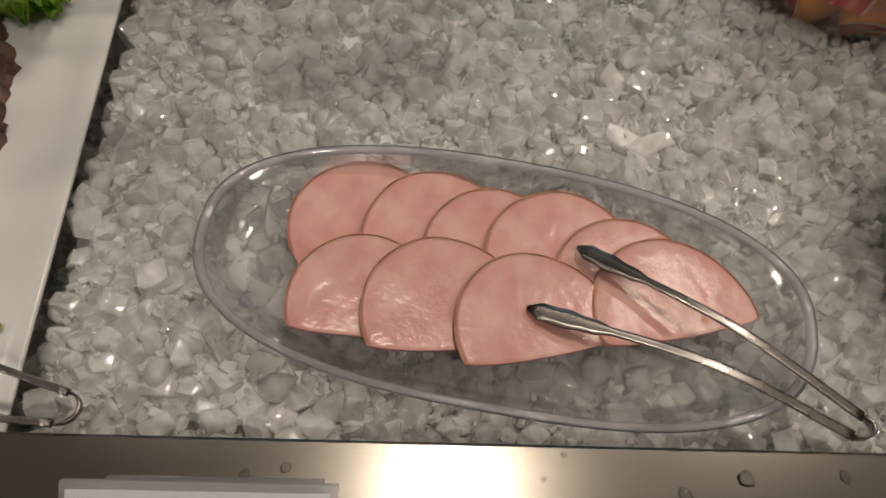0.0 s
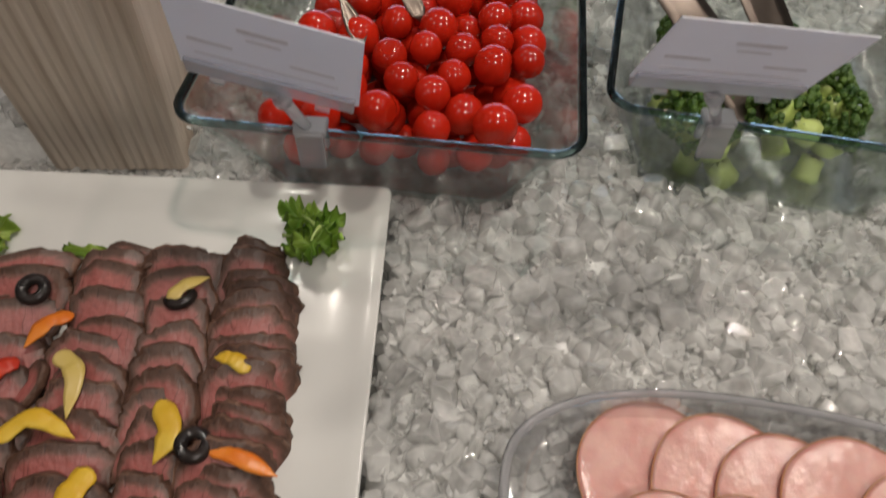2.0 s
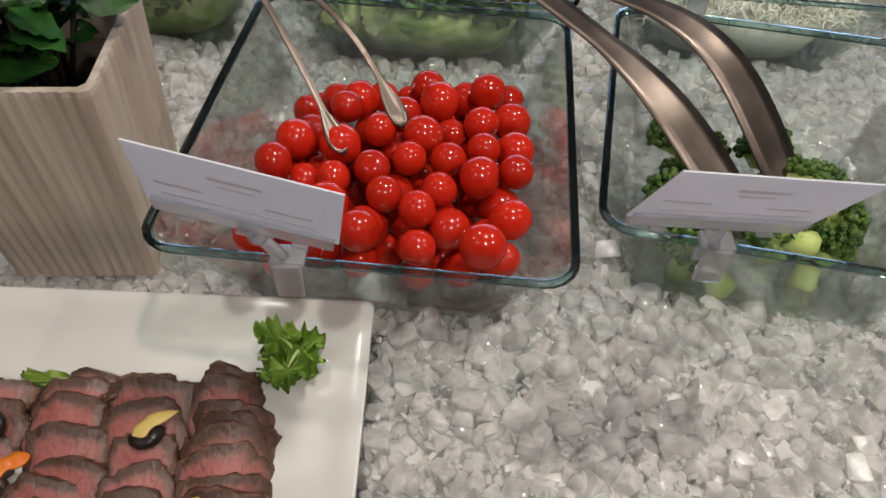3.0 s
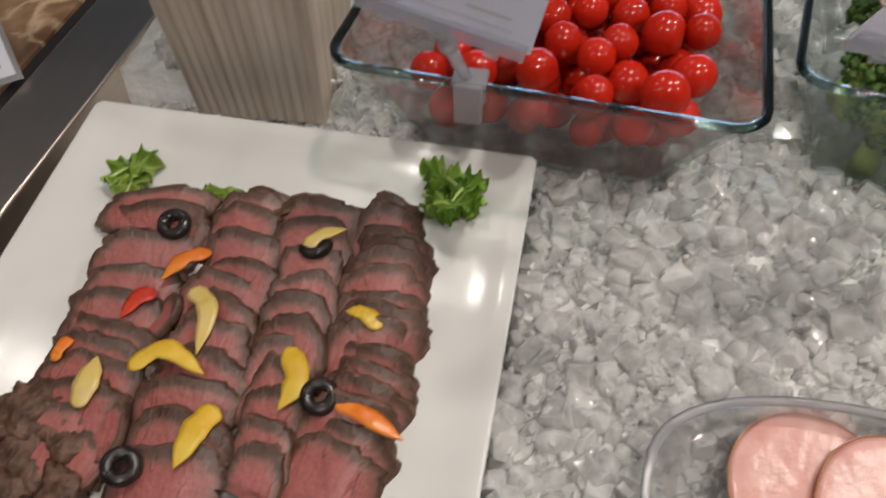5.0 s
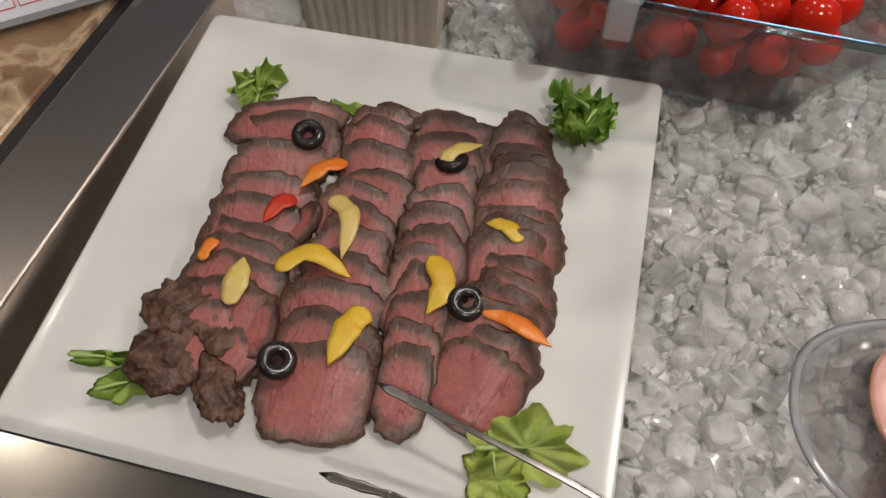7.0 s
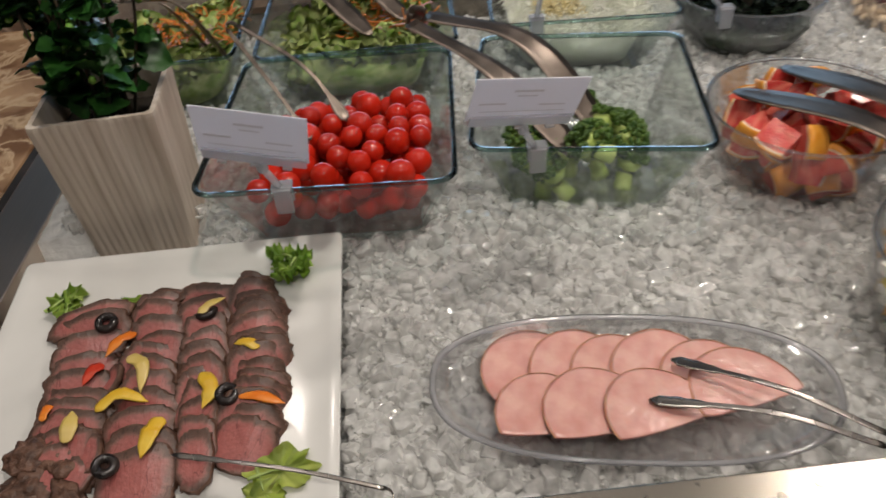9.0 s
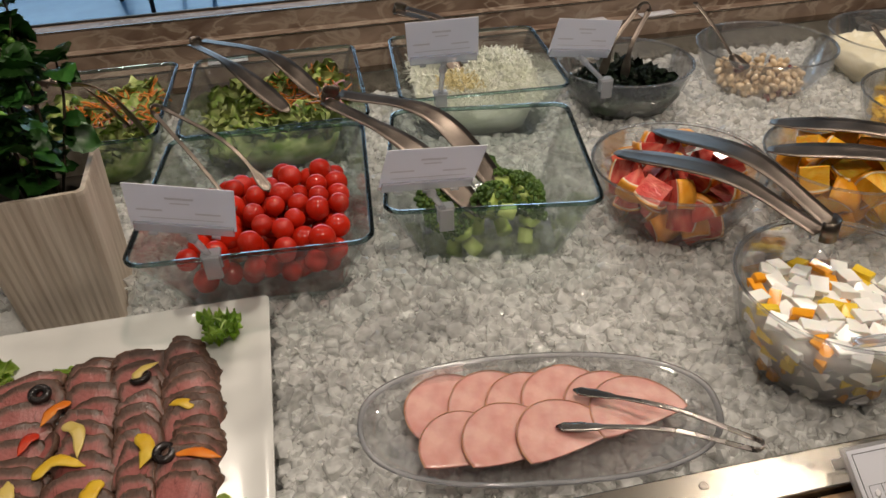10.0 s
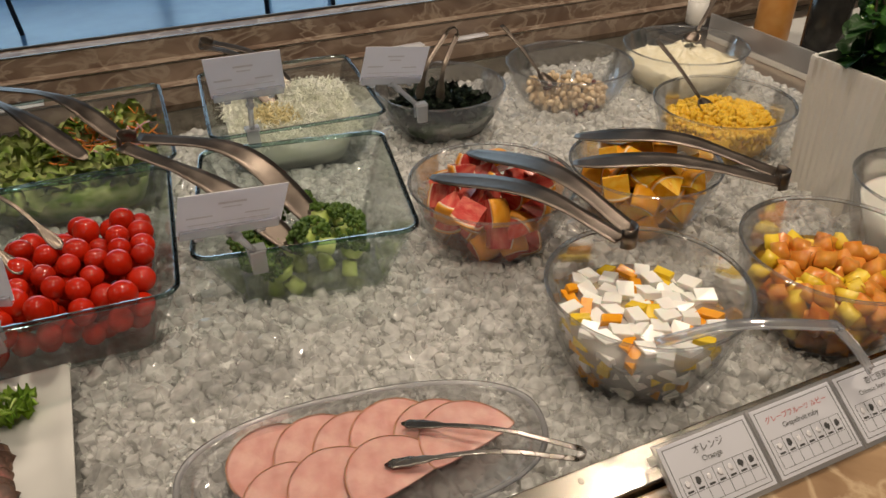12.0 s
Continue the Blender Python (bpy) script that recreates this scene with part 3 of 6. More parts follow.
def sunk(x, y):
    """How far the ice is pressed down below a vessel."""
    for cx, cy, w, d, a, h in TUBS.values():
        q = Matrix.Rotation(radians(-a), 2) @ Vector((x - cx, y - cy))
        if abs(q.x) < w * 0.36 and abs(q.y) < d * 0.36:
            return 0.020
    for cx, cy, r, h in BOWLS.values():
        if math.hypot(x - cx, y - cy) < r * 0.60:
            return 0.014
    q = Matrix.Rotation(radians(-HAM_TURN), 2) @ Vector((x - HAM_C[0], y - HAM_C[1]))
    if (q.x / (HAM_A - 0.01)) ** 2 + (q.y / (HAM_B - 0.006)) ** 2 < 1:
        return 0.010
    if -0.30 < x < 0.048 and -0.02 < y < 0.312:
        return 0.034
    if -0.30 < x < -0.105 and 0.30 < y < 0.36:
        return 0.034
    if abs(x + 0.172) < 0.06 and abs(y - 0.40) < 0.06:
        return 0.03
    if abs(x - 1.03) < 0.06 and abs(y - 0.27) < 0.05:
        return 0.03
    return 0.0


def bowl_base(key):
    """The height at which a bowl's foot stands, pressed a little into the ice."""
    cx, cy, r, h = BOWLS[key]
    return ice_height(cx, cy) - 0.005


# ---- the room ----
structure("floor", box_bm(-6, 7, -4, 7, -0.95, -0.85), M_FLOOR, "glossy pale blue floor behind the buffet counter", "floor")
structure("ceiling", box_bm(-6, 7, -4, 7, 1.85, 1.95), M_CEIL, "dark brown painted ceiling", "ceiling")
structure("wall_west", box_bm(-6.1, -6, -4, 7, -0.85, 1.85), M_WALL, "warm brown painted wall", "wall")
structure("wall_east", box_bm(7, 7.1, -4, 7, -0.85, 1.85), M_WALL, "warm brown painted wall", "wall")
structure("wall_south", box_bm(-6, 7, -4.1, -4, -0.85, 1.85), M_WALL, "warm brown painted wall", "wall")
structure("wall_north", box_bm(-6, 7, 7, 7.1, -0.85, 1.85), M_WALL, "warm brown painted wall with a wide window", "wall")
win = tagged(new("window_1"), "wide bright window with a grey frame", "window", kind="structure")
part("pane", box_bm(-3.5, 4.5, 6.97, 6.985, -0.4, 1.6), M_WINDOW, win)
for wx in (-3.5, -1.5, 0.5, 2.5, 4.5):
    part("window_frame", box_bm(wx - 0.04, wx + 0.04, 6.93, 6.999, -0.45, 1.65), M_DARKWOOD, win)
for lx, ly, lp in DOWNLIGHTS:
    dl = thing("downlight", pose(lx, ly, 1.85), "round recessed warm ceiling downlight", "lamp", "ceiling downlights")
    part("ring", lathe_bm([(0.072, -0.001), (0.095, -0.001), (0.095, -0.012), (0.072, -0.012), (0.072, -0.001)], 32), M_PLATE, dl)

# ---- counter ----
structure("counter_front", box_bm(-1.2, 2.2, -0.17, -0.040, -0.06, -0.003, 0.004), M_MARBLE, "polished brown marble counter edge", "counter")
structure("counter_left", box_bm(-1.2, -0.3605, -0.040, 1.08, -0.06, -0.003, 0.003), M_MARBLE, "polished brown marble counter top", "counter")
structure("counter_body", box_bm(-1.15, 2.15, -0.13, 1.02, -0.85, -0.14), M_DARKWOOD, "dark counter base below the marble top", "counter")
structure("counter_apron", box_bm(-1.19, 2.19, -0.16, -0.135, -0.84, -0.061), M_DARKWOOD, "dark counter front panel", "counter")
well = tagged(new("ice_well"), "shallow stainless steel ice well let into the counter", "ice well", kind="structure")
part("well_floor", box_bm(WELL_L, WELL_R, 0, WELL_B, -0.14, -0.13), M_WELL, well, smooth=False)
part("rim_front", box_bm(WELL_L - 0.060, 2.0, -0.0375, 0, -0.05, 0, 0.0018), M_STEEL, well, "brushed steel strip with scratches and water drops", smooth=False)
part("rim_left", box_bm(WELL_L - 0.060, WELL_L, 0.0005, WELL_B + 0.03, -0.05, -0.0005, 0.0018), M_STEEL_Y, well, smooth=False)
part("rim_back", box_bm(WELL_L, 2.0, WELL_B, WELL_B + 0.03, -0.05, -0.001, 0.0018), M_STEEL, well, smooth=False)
part("well_wall", box_bm(WELL_L, WELL_R, -0.012, -0.002, -0.13, -0.051), M_WELL, well, smooth=False)
part("well_wall", box_bm(WELL_L - 0.012, WELL_L - 0.001, 0, WELL_B, -0.13, -0.051), M_WELL, well, smooth=False)
part("well_wall", box_bm(WELL_L, WELL_R, WELL_B + 0.002, WELL_B + 0.012, -0.13, -0.051), M_WELL, well, smooth=False)
part("well_wall", box_bm(WELL_R, WELL_R + 0.012, 0, WELL_B, -0.13, -0.02), M_WELL, well, smooth=False)
part("gasket", box_bm(-0.3600, -0.3455, -0.036, 1.0, -0.05, -0.006), M_TRIM, well, "black sealing strip beside the marble", smooth=False)
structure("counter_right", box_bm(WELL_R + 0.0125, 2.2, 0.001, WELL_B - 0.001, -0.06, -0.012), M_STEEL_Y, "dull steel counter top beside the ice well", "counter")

# stepped marble ledge behind the ice
ledge = tagged(new("back_ledge"), "stepped polished brown marble ledge behind the ice", "ledge", kind="structure")
y0 = WELL_B + 0.0305
for k, (za, zb, ya, yb) in enumerate(((-0.06, 0.028, 0.0, 0.036), (-0.06, 0.060, 0.0362, 0.072), (-0.06, 0.094, 0.0722, 0.118))):
    part("step", box_bm(-1.2, 2.3, y0 + ya, y0 + yb, za, zb, 0.002), M_LEDGE, ledge, smooth=False)
    part("step_trim", box_bm(-1.2, 2.3, y0 + ya - 0.001, y0 + ya + 0.003, zb + 0.0003, zb + 0.002), M_STEEL, ledge, smooth=False)
part("ledge_back", box_bm(-1.2, 2.3, y0 + 0.1185, y0 + 0.128, -0.80, 0.097, 0.002), M_DARKWOOD, ledge, smooth=False)


# ---- chairs and a table beyond the counter ----
def far_chair(x, y, turn):
    c = thing("dining_chair", pose(x, y, -0.85, 0, 0, turn), "dark wooden dining chair on the blue floor", "chair", "dining chairs")
    for sx in (-0.19, 0.19):
        for sy in (-0.19, 0.19):
            part("leg", tube_bm([Vector((sx * 1.12, sy * 1.12, 0)), Vector((sx, sy, 0.44))], 0.015, 8), M_DARKWOOD, c)
    part("seat", box_bm(-0.22, 0.22, -0.22, 0.22, 0.44, 0.48, 0.012), M_DARKWOOD, c)
    part("backrest", box_bm(-0.20, 0.20, 0.19, 0.22, 0.60, 0.86, 0.01), M_DARKWOOD, c)
    for sx in (-0.18, 0.18):
        part("post", box_bm(sx - 0.015, sx + 0.015, 0.19, 0.22, 0.48, 0.86, 0.004), M_DARKWOOD, c)


far_chair(-0.744, 4.747, 35)
far_chair(1.243, 4.582, -12)


# ---- ice ----
def chunk(seed, bevel=0.035):
    """A broken ice piece: a block with knocked-off corners."""
    rs = random.Random(seed)
    bm = bmesh.new()
    s = (rs.uniform(0.85, 1.25), rs.uniform(0.75, 1.0), rs.uniform(0.55, 0.9))
    c = rs.uniform(0.55, 0.78)
    for sx in (-1, 1):
        for sy in (-1, 1):
            for sz in (-1, 1):
                for k in range(3):
                    q = [sx, sy, sz]
                    q[k] *= c * rs.uniform(0.8, 1.1)
                    v = [a * rs.uniform(0.70, 1.10) for a in q]
                    bm.verts.new((v[0] * s[0], v[1] * s[1], v[2] * s[2]))
    r = bmesh.ops.convex_hull(bm, input=bm.verts[:])
    junk = [g for g in r["geom_interior"] if isinstance(g, bmesh.types.BMVert)]
    bmesh.ops.delete(bm, geom=junk, context="VERTS")
    bmesh.ops.dissolve_limit(bm, angle_limit=radians(16), verts=bm.verts[:], edges=bm.edges[:])
    if bevel:
        bmesh.ops.bevel(bm, geom=bm.edges[:], offset=bevel, segments=1, affect="EDGES", clamp_overlap=True)
    return template(bm)


def melted(seed):
    """A half-melted ice piece: a lumpy block with rounded edges."""
    rs = random.Random(seed)
    bm = bmesh.new()
    bmesh.ops.create_icosphere(bm, subdivisions=2, radius=1.0)
    s = (rs.uniform(0.95, 1.35), rs.uniform(0.8, 1.05), rs.uniform(0.6, 0.95))
    e = rs.uniform(0.55, 0.8)
    for v in bm.verts:
        q = [math.copysign(abs(a) ** e, a) for a in v.co]
        n = 1 + 0.22 * noise.noise(v.co * 1.6 + Vector((seed * 2.3, 0, seed)))
        v.co = Vector((q[0] * s[0], q[1] * s[1], q[2] * s[2])) * 0.92 * n
    v, f = template(bm)
    return v, f, True


ICE_T = [chunk(i) for i in range(20)] + [melted(i) for i in range(8)] + [chunk(40 + i, 0) for i in range(8)]
places = []
step = 0.0098
ny = int(WELL_B / step)
nx = int((WELL_R - WELL_L) / step)
for j in range(ny + 1):
    for i in range(nx + 1):
        x = WELL_L + 0.006 + (i + random.uniform(-0.48, 0.48)) * step
        y = 0.006 + (j + random.uniform(-0.48, 0.48)) * step
        if not (WELL_L + 0.006 < x < WELL_R - 0.006 and 0.007 < y < WELL_B - 0.006):
            continue
        if x < -0.262 and y < 0.45:
            continue
        s = random.choice((0.0044, 0.0062, 0.0074, 0.0084, 0.0094)) * random.uniform(0.9, 1.15)
        z = ice_height(x, y) - sunk(x, y) + random.uniform(-0.004, 0.005) - 0.004
        places.append(Matrix.Translation((x, y, z)) @ rnd_rot() @ Matrix.Scale(s, 4))
picks = [random.randrange(28) for _ in places]
for k in range(15000):  # small chips and splinters between and on the pieces
    x, y = random.uniform(WELL_L + 0.008, WELL_R - 0.008), random.uniform(0.008, WELL_B - 0.008) * random.uniform(0.35, 1.0)
    if (x < -0.262 and y < 0.45) or y < 0.008:
        continue
    z = ice_height(x, y) - sunk(x, y) + random.uniform(-0.002, 0.0045)
    places.append(Matrix.Translation((x, y, z)) @ rnd_rot() @ Matrix.Diagonal((random.uniform(0.8, 1.7), 1, random.uniform(0.5, 1.0), 1)) @ Matrix.Scale(random.uniform(0.0014, 0.0034), 4))
    picks.append(28 + k % 8)
ice = part("crushed_ice", stuff_mesh("crushed_ice", ICE_T, places, M_ICE, picks), None)
tagged(ice, "wet crushed ice pieces filling the steel well", "ice", kind="stuff")
bm = bmesh.new()
gx, gy = 300, 186
grid = [[bm.verts.new((WELL_L + (WELL_R - WELL_L) * i / gx, WELL_B * j / gy, 0)) for i in range(gx + 1)] for j in range(gy + 1)]
for row in grid:
    for v in row:
        v.co.z = ice_height(v.co.x, v.co.y) - sunk(v.co.x, v.co.y) - 0.0040 + 0.0035 * noise.noise(v.co * 90)
for j in range(gy):
    for i in range(gx):
        bm.faces.new((grid[j][i], grid[j][i + 1], grid[j + 1][i + 1], grid[j + 1][i]))
tagged(part("ice_bed", bm, M_ICEBED), "packed wet ice below the loose pieces", "ice", kind="stuff")


# ---- glass tubs and bowls ----
def glass_tub(key, label):
    cx, cy, w, d, a, h = TUBS[key]
    z0 = -0.006
    H = h - z0
    t = thing("glass_tub", pose(cx, cy, z0, 0, 0, a), label, "glass dish", "square glass dishes")
    th, br = 0.004, 0.68
    r = lambda f: 0.016 + 0.012 * (1 - f)
    prof = [0.0, 0.03, 0.10, 0.5, 0.97]
    rise = [0.0, 0.002 / H, 0.06, 0.5, 0.97]
    outer = [rounded_rect(w * (br + (1 - br) * p), d * (br + (1 - br) * p), 0.02, H * q) for p, q in zip(prof, rise)]
    inner = [rounded_rect(w * (br + (1 - br) * p) - 2 * th, d * (br + (1 - br) * p) - 2 * th, 0.017, max(H * q, 0.006)) for p, q in zip(prof[1:], rise[1:])]
    part("body", loft_bm(outer, close_first=True), M_GLASS, t)
    part("inner_face", loft_bm(inner, close_first=True), M_GLASS, t)
    rim = [rounded_rect(w * 0.99, d * 0.99, 0.02, H * 0.955), rounded_rect(w + 0.002, d + 0.002, 0.021, H * 0.97), rounded_rect(w + 0.001, d + 0.001, 0.02, H),
           rounded_rect(w - 0.007, d - 0.007, 0.017, H), rounded_rect(w - 0.009, d - 0.009, 0.016, H * 0.96), rounded_rect(w * 0.99, d * 0.99, 0.02, H * 0.955)]
    part("rim", loft_bm(rim), M_GRIM, t, "thick greenish glass rim")
    return t


def glass_bowl(key, label):
    cx, cy, r, h = BOWLS[key]
    z0 = bowl_base(key)
    H = h - z0
    t = thing("salad_bowl", pose(cx, cy, z0), label, "bowl", "round clear bowls")
    prof = [(0.0, 0.0), (r * 0.50, 0.0), (r * 0.60, H * 0.05), (r * 0.74, H * 0.2), (r * 0.87, H * 0.48), (r * 0.95, H * 0.75), (r * 0.985, H * 0.97)]
    part("body", lathe_bm(prof, 56), M_BOWL, t)
    part("inner_face", lathe_bm([(max(0.0, q - 0.003), z + 0.0035) if z < H * 0.9 else (q - 0.003, z) for q, z in prof], 56), M_BOWL, t)
    part("rim", lathe_bm([(r * 0.985, H * 0.97), (r, H * 0.985), (r * 0.998, H), (r * 0.975, H), (r * 0.955, H * 0.97), (r * 0.985, H * 0.97)], 56), M_BRIM, t, "polished bowl rim")
    return t


def bowl_r(r, f):
    """Inner radius at the share f of the height."""
    return r * (0.55 + 0.42 * f ** 0.55) - 0.006


glass_tub("tomato", "square glass dish full of cherry tomatoes on ice")
glass_tub("broccoli", "square glass dish with a few broccoli florets on ice")
glass_tub("cabbage", "square glass dish of shredded white cabbage")
glass_tub("salad", "square glass dish of mixed leaf salad with carrot")
glass_tub("salad_b", "square glass dish of mixed leaf salad beside the planter")
glass_bowl("jelly", "clear round bowl of white jelly cubes and fruit")
glass_bowl("grapefruit", "clear round bowl of red grapefruit wedges")
glass_bowl("orange", "clear round bowl of orange wedges")
glass_bowl("corn", "clear round bowl of sweetcorn")
glass_bowl("potato", "clear round bowl of pale potato salad")
glass_bowl("beans", "clear round bowl of mixed beans")
glass_bowl("seaweed", "clear round bowl of dark seaweed")
glass_bowl("fruit", "clear round bowl of papaya and pineapple in syrup")
glass_bowl("milk", "clear round bowl of white milky dressing")

# ---- cherry tomatoes ----
bm = bmesh.new()
bmesh.ops.create_uvsphere(bm, u_segments=20, v_segments=12, radius=1)
for v in bm.verts:
    q = math.hypot(v.co.x, v.co.y)
    if v.co.z > 0.8:
        v.co.z -= 0.16 * (1 - q / 0.6) if q < 0.6 else 0
    v.co.z *= 0.96
tom_mesh = mesh_of("cherry_tomato", bm, M_TOM)
bm = bmesh.new()
bmesh.ops.create_circle(bm, cap_ends=True, segments=8, radius=0.13, matrix=Matrix.Translation((0, 0, 0.80)))
eye_mesh = mesh_of("stem_scar", bm, M_TOMEYE)
first = tagged(new("cherry_tomato", tom_mesh), "ripe glossy red cherry tomato", "tomato", "cherry tomatoes")
part("stem_scar", eye_mesh, None, first, "pale stem scar")
TC = TUBS["tomato"]
tq = pose(TC[0], TC[1], 0, 0, 0, TC[4])
rs = random.Random(5)
spots = []


def tomato_place(x, y):
    """The lowest free height for a tomato at a spot of the heap."""
    r = rs.uniform(0.0115, 0.0145)
    lo = 0.004
    z = lo + r
    while True:
        if abs(x) > 0.076 + 0.34 * z - r or abs(y) > 0.086 + 0.40 * z - r:
            z += 0.003
            if z > 0.10:
                return None
            continue
        if not any((x - a) ** 2 + (y - b) ** 2 + (z - c) ** 2 < (0.94 * (r + q)) ** 2 for a, b, c, q in spots):
            return x, y, z, r
        z += 0.003
        if z > 0.10:
            return None


for n in range(1800):
    x, y = rs.uniform(-0.072, 0.092), rs.uniform(-0.108, 0.080)
    top = 0.070 - 0.035 * smooth01(0.02, 0.085, -x) * smooth01(-0.02, 0.06, y) - 0.02 * smooth01(0.03, 0.08, y)
    p = tomato_place(x, y)
    if p and p[2] < top + 0.010:
        spots.append(p)
for k, (x, y, z, r) in enumerate(spots):
    m = tq @ Matrix.Translation((x, y, z))
    if k == 0:
        first.scale = (r, r, r)
        bpy.context.view_layer.update()
    ob = first if k == 0 else copy_thing(first, Matrix.Identity(4))
    ob.matrix_basis = m @ rnd_rot() @ Matrix.Scale(r, 4)


# ---- broccoli ----
def floret(seed):
    rs = random.Random(seed)
    st = bmesh.new()
    tube_bm(spline([(0, 0, -0.022), (0.001, 0.001, -0.008), (0, 0, 0.004)], 6), [0.008, 0.0075, 0.007, 0.007, 0.008, 0.010, 0.012], 8, st)
    cr = bmesh.new()
    for i in range(110):
        a, b = rs.uniform(0, 6.28), math.acos(rs.uniform(-0.15, 1))
        rr = 0.0135 * rs.uniform(0.85, 1.12)
        p = Vector((math.sin(b) * math.cos(a), math.sin(b) * math.sin(a), math.cos(b) * 0.8)) * rr + Vector((0, 0, 0.006))
        bmesh.ops.create_icosphere(cr, subdivisions=1, radius=rs.uniform(0.0014, 0.0030), matrix=Matrix.Translation(p))
    return mesh_of("stalk", st, M_BROCS), mesh_of("crown", cr, M_BROC, False)


BC = TUBS["broccoli"]
bq = pose(BC[0], BC[1], 0, 0, 0, BC[4])
rs = random.Random(11)
kinds = [floret(s) for s in range(3)]
for k in range(26):
    x, y = rs.uniform(-0.065, 0.050), rs.uniform(-0.078, 0.010)
    z = 0.018 + (0.020 if k > 9 else 0.0) + (0.018 if k > 19 else 0) + rs.uniform(0, 0.008)
    f = thing("broccoli_floret", bq @ pose(x, y, z, rs.uniform(-65, 65), rs.uniform(-50, 50), rs.uniform(0, 360)) @ Matrix.Scale(1.25, 4),
              "blanched green broccoli floret with pale stalk", "broccoli", "broccoli florets")
    part("stalk", kinds[k % 3][0], None, f, "pale green stalk")
    part("crown", kinds[k % 3][1], None, f, "dark green bumpy crown")


# ---- shredded foods ----
def shred(seed, length, width, curl, thick=0.0006):
    rs = random.Random(seed)
    pts = [Vector((0, 0, 0))]
    d = Vector((1, 0, 0))
    for i in range(6):
        d = (d + Vector((0, rs.uniform(-curl, curl), rs.uniform(-curl, curl)))).normalized()
        pts.append(pts[-1] + d * length / 6)
    mid = pts[3].copy()
    return template(blade_like([p - mid for p in pts], width, thick))


def blade_like(pts, width, thick):
    bm = bmesh.new()
    rows = []
    for i, p in enumerate(pts):
        d = (pts[min(i + 1, len(pts) - 1)] - pts[max(i - 1, 0)]).normalized()
        s = d.cross(Vector((0, 0, 1))).normalized() * width / 2
        w = Vector((0, 0, thick / 2))
        rows.append([bm.verts.new(q) for q in (p - s - w, p + s - w, p + s + w, p - s + w)])
    for a, b in zip(rows, rows[1:]):
        for k in range(4):
            bm.faces.new((a[k], a[(k + 1) % 4], b[(k + 1) % 4], b[k]))
    bm.faces.new(rows[0])
    bm.faces.new(rows[-1])
    return bm


def ruffle(seed, r):
    """A small crumpled piece of leaf."""
    rs = random.Random(seed)
    bm = bmesh.new()
    c = bm.verts.new((0, 0, 0))
    n = 11
    rings = []
    for q in (0.5, 1.0):
        rings.append([bm.verts.new((r * q * math.cos(6.283 * i / n) * rs.uniform(0.75, 1.2), 0.65 * r * q * math.sin(6.283 * i / n) * rs.uniform(0.75, 1.2),
                                    r * q * rs.uniform(-0.35, 0.35))) for i in range(n)])
    for i in range(n):
        j = (i + 1) % n
        bm.faces.new((c, rings[0][i], rings[0][j]))
        bm.faces.new((rings[0][i], rings[1][i], rings[1][j], rings[0][j]))
    ex = bmesh.ops.solidify(bm, geom=bm.faces[:], thickness=0.0005)
    return template(bm)


def heap(name, temps, n, cx, cy, w, d, hfun, mat, label, category, seed, flat=0.5, turn=0, smooth=True, round_heap=False, depth=0.012):
    rs = random.Random(seed)
    P = []
    base = pose(cx, cy, 0, 0, 0, turn)
    while len(P) < n:
        x, y = rs.uniform(-w, w), rs.uniform(-d, d)
        if round_heap and (x / w) ** 2 + (y / d) ** 2 > 1:
            continue
        h = hfun(x, y)
        if h is None:
            continue
        z = h - depth * rs.random() ** 2
        P.append(base @ Matrix.Translation((x, y, z)) @ Euler((rs.uniform(-flat, flat), rs.uniform(-flat, flat), rs.uniform(0, 6.28))).to_matrix().to_4x4())
    me = stuff_mesh(name, temps, P, mat, [rs.randrange(len(temps)) for _ in P], smooth)
    return tagged(part(name, me, None), label, category, kind="stuff")


def mound(name, cx, cy, w, d, z0, hfun, mat, label, category, turn=0, n=26, rough=0.003, seed=1):
    """The bulk of a heap of food."""
    bm = bmesh.new()
    rings = []
    c = bm.verts.new((0, 0, hfun(0, 0)))
    for k in range(1, 11):
        f = k / 10
        ring = []
        for i in range(n * 2):
            a = math.pi * i / n
            ca, sa = math.cos(a), math.sin(a)
            e = 0.55
            x, y = w * f * abs(ca) ** e * (1 if ca > 0 else -1), d * f * abs(sa) ** e * (1 if sa > 0 else -1)
            ring.append(bm.verts.new((x, y, hfun(x, y) + rough * noise.noise(Vector((x * 120 + seed, y * 120, 0))))))
        rings.append(ring)
    rings.append([bm.verts.new((v.co.x * 0.80, v.co.y * 0.80, z0)) for v in rings[-1]])
    m = n * 2
    for i in range(m):
        bm.faces.new((c, rings[0][i], rings[0][(i + 1) % m]))
        for a, b in zip(rings, rings[1:]):
            bm.faces.new((a[i], b[i], b[(i + 1) % m], a[(i + 1) % m]))
    bm.faces.new(rings[-1])
    return tagged(part(name, bm, mat, m=pose(cx, cy, 0, 0, 0, turn)), label, category, kind="stuff")


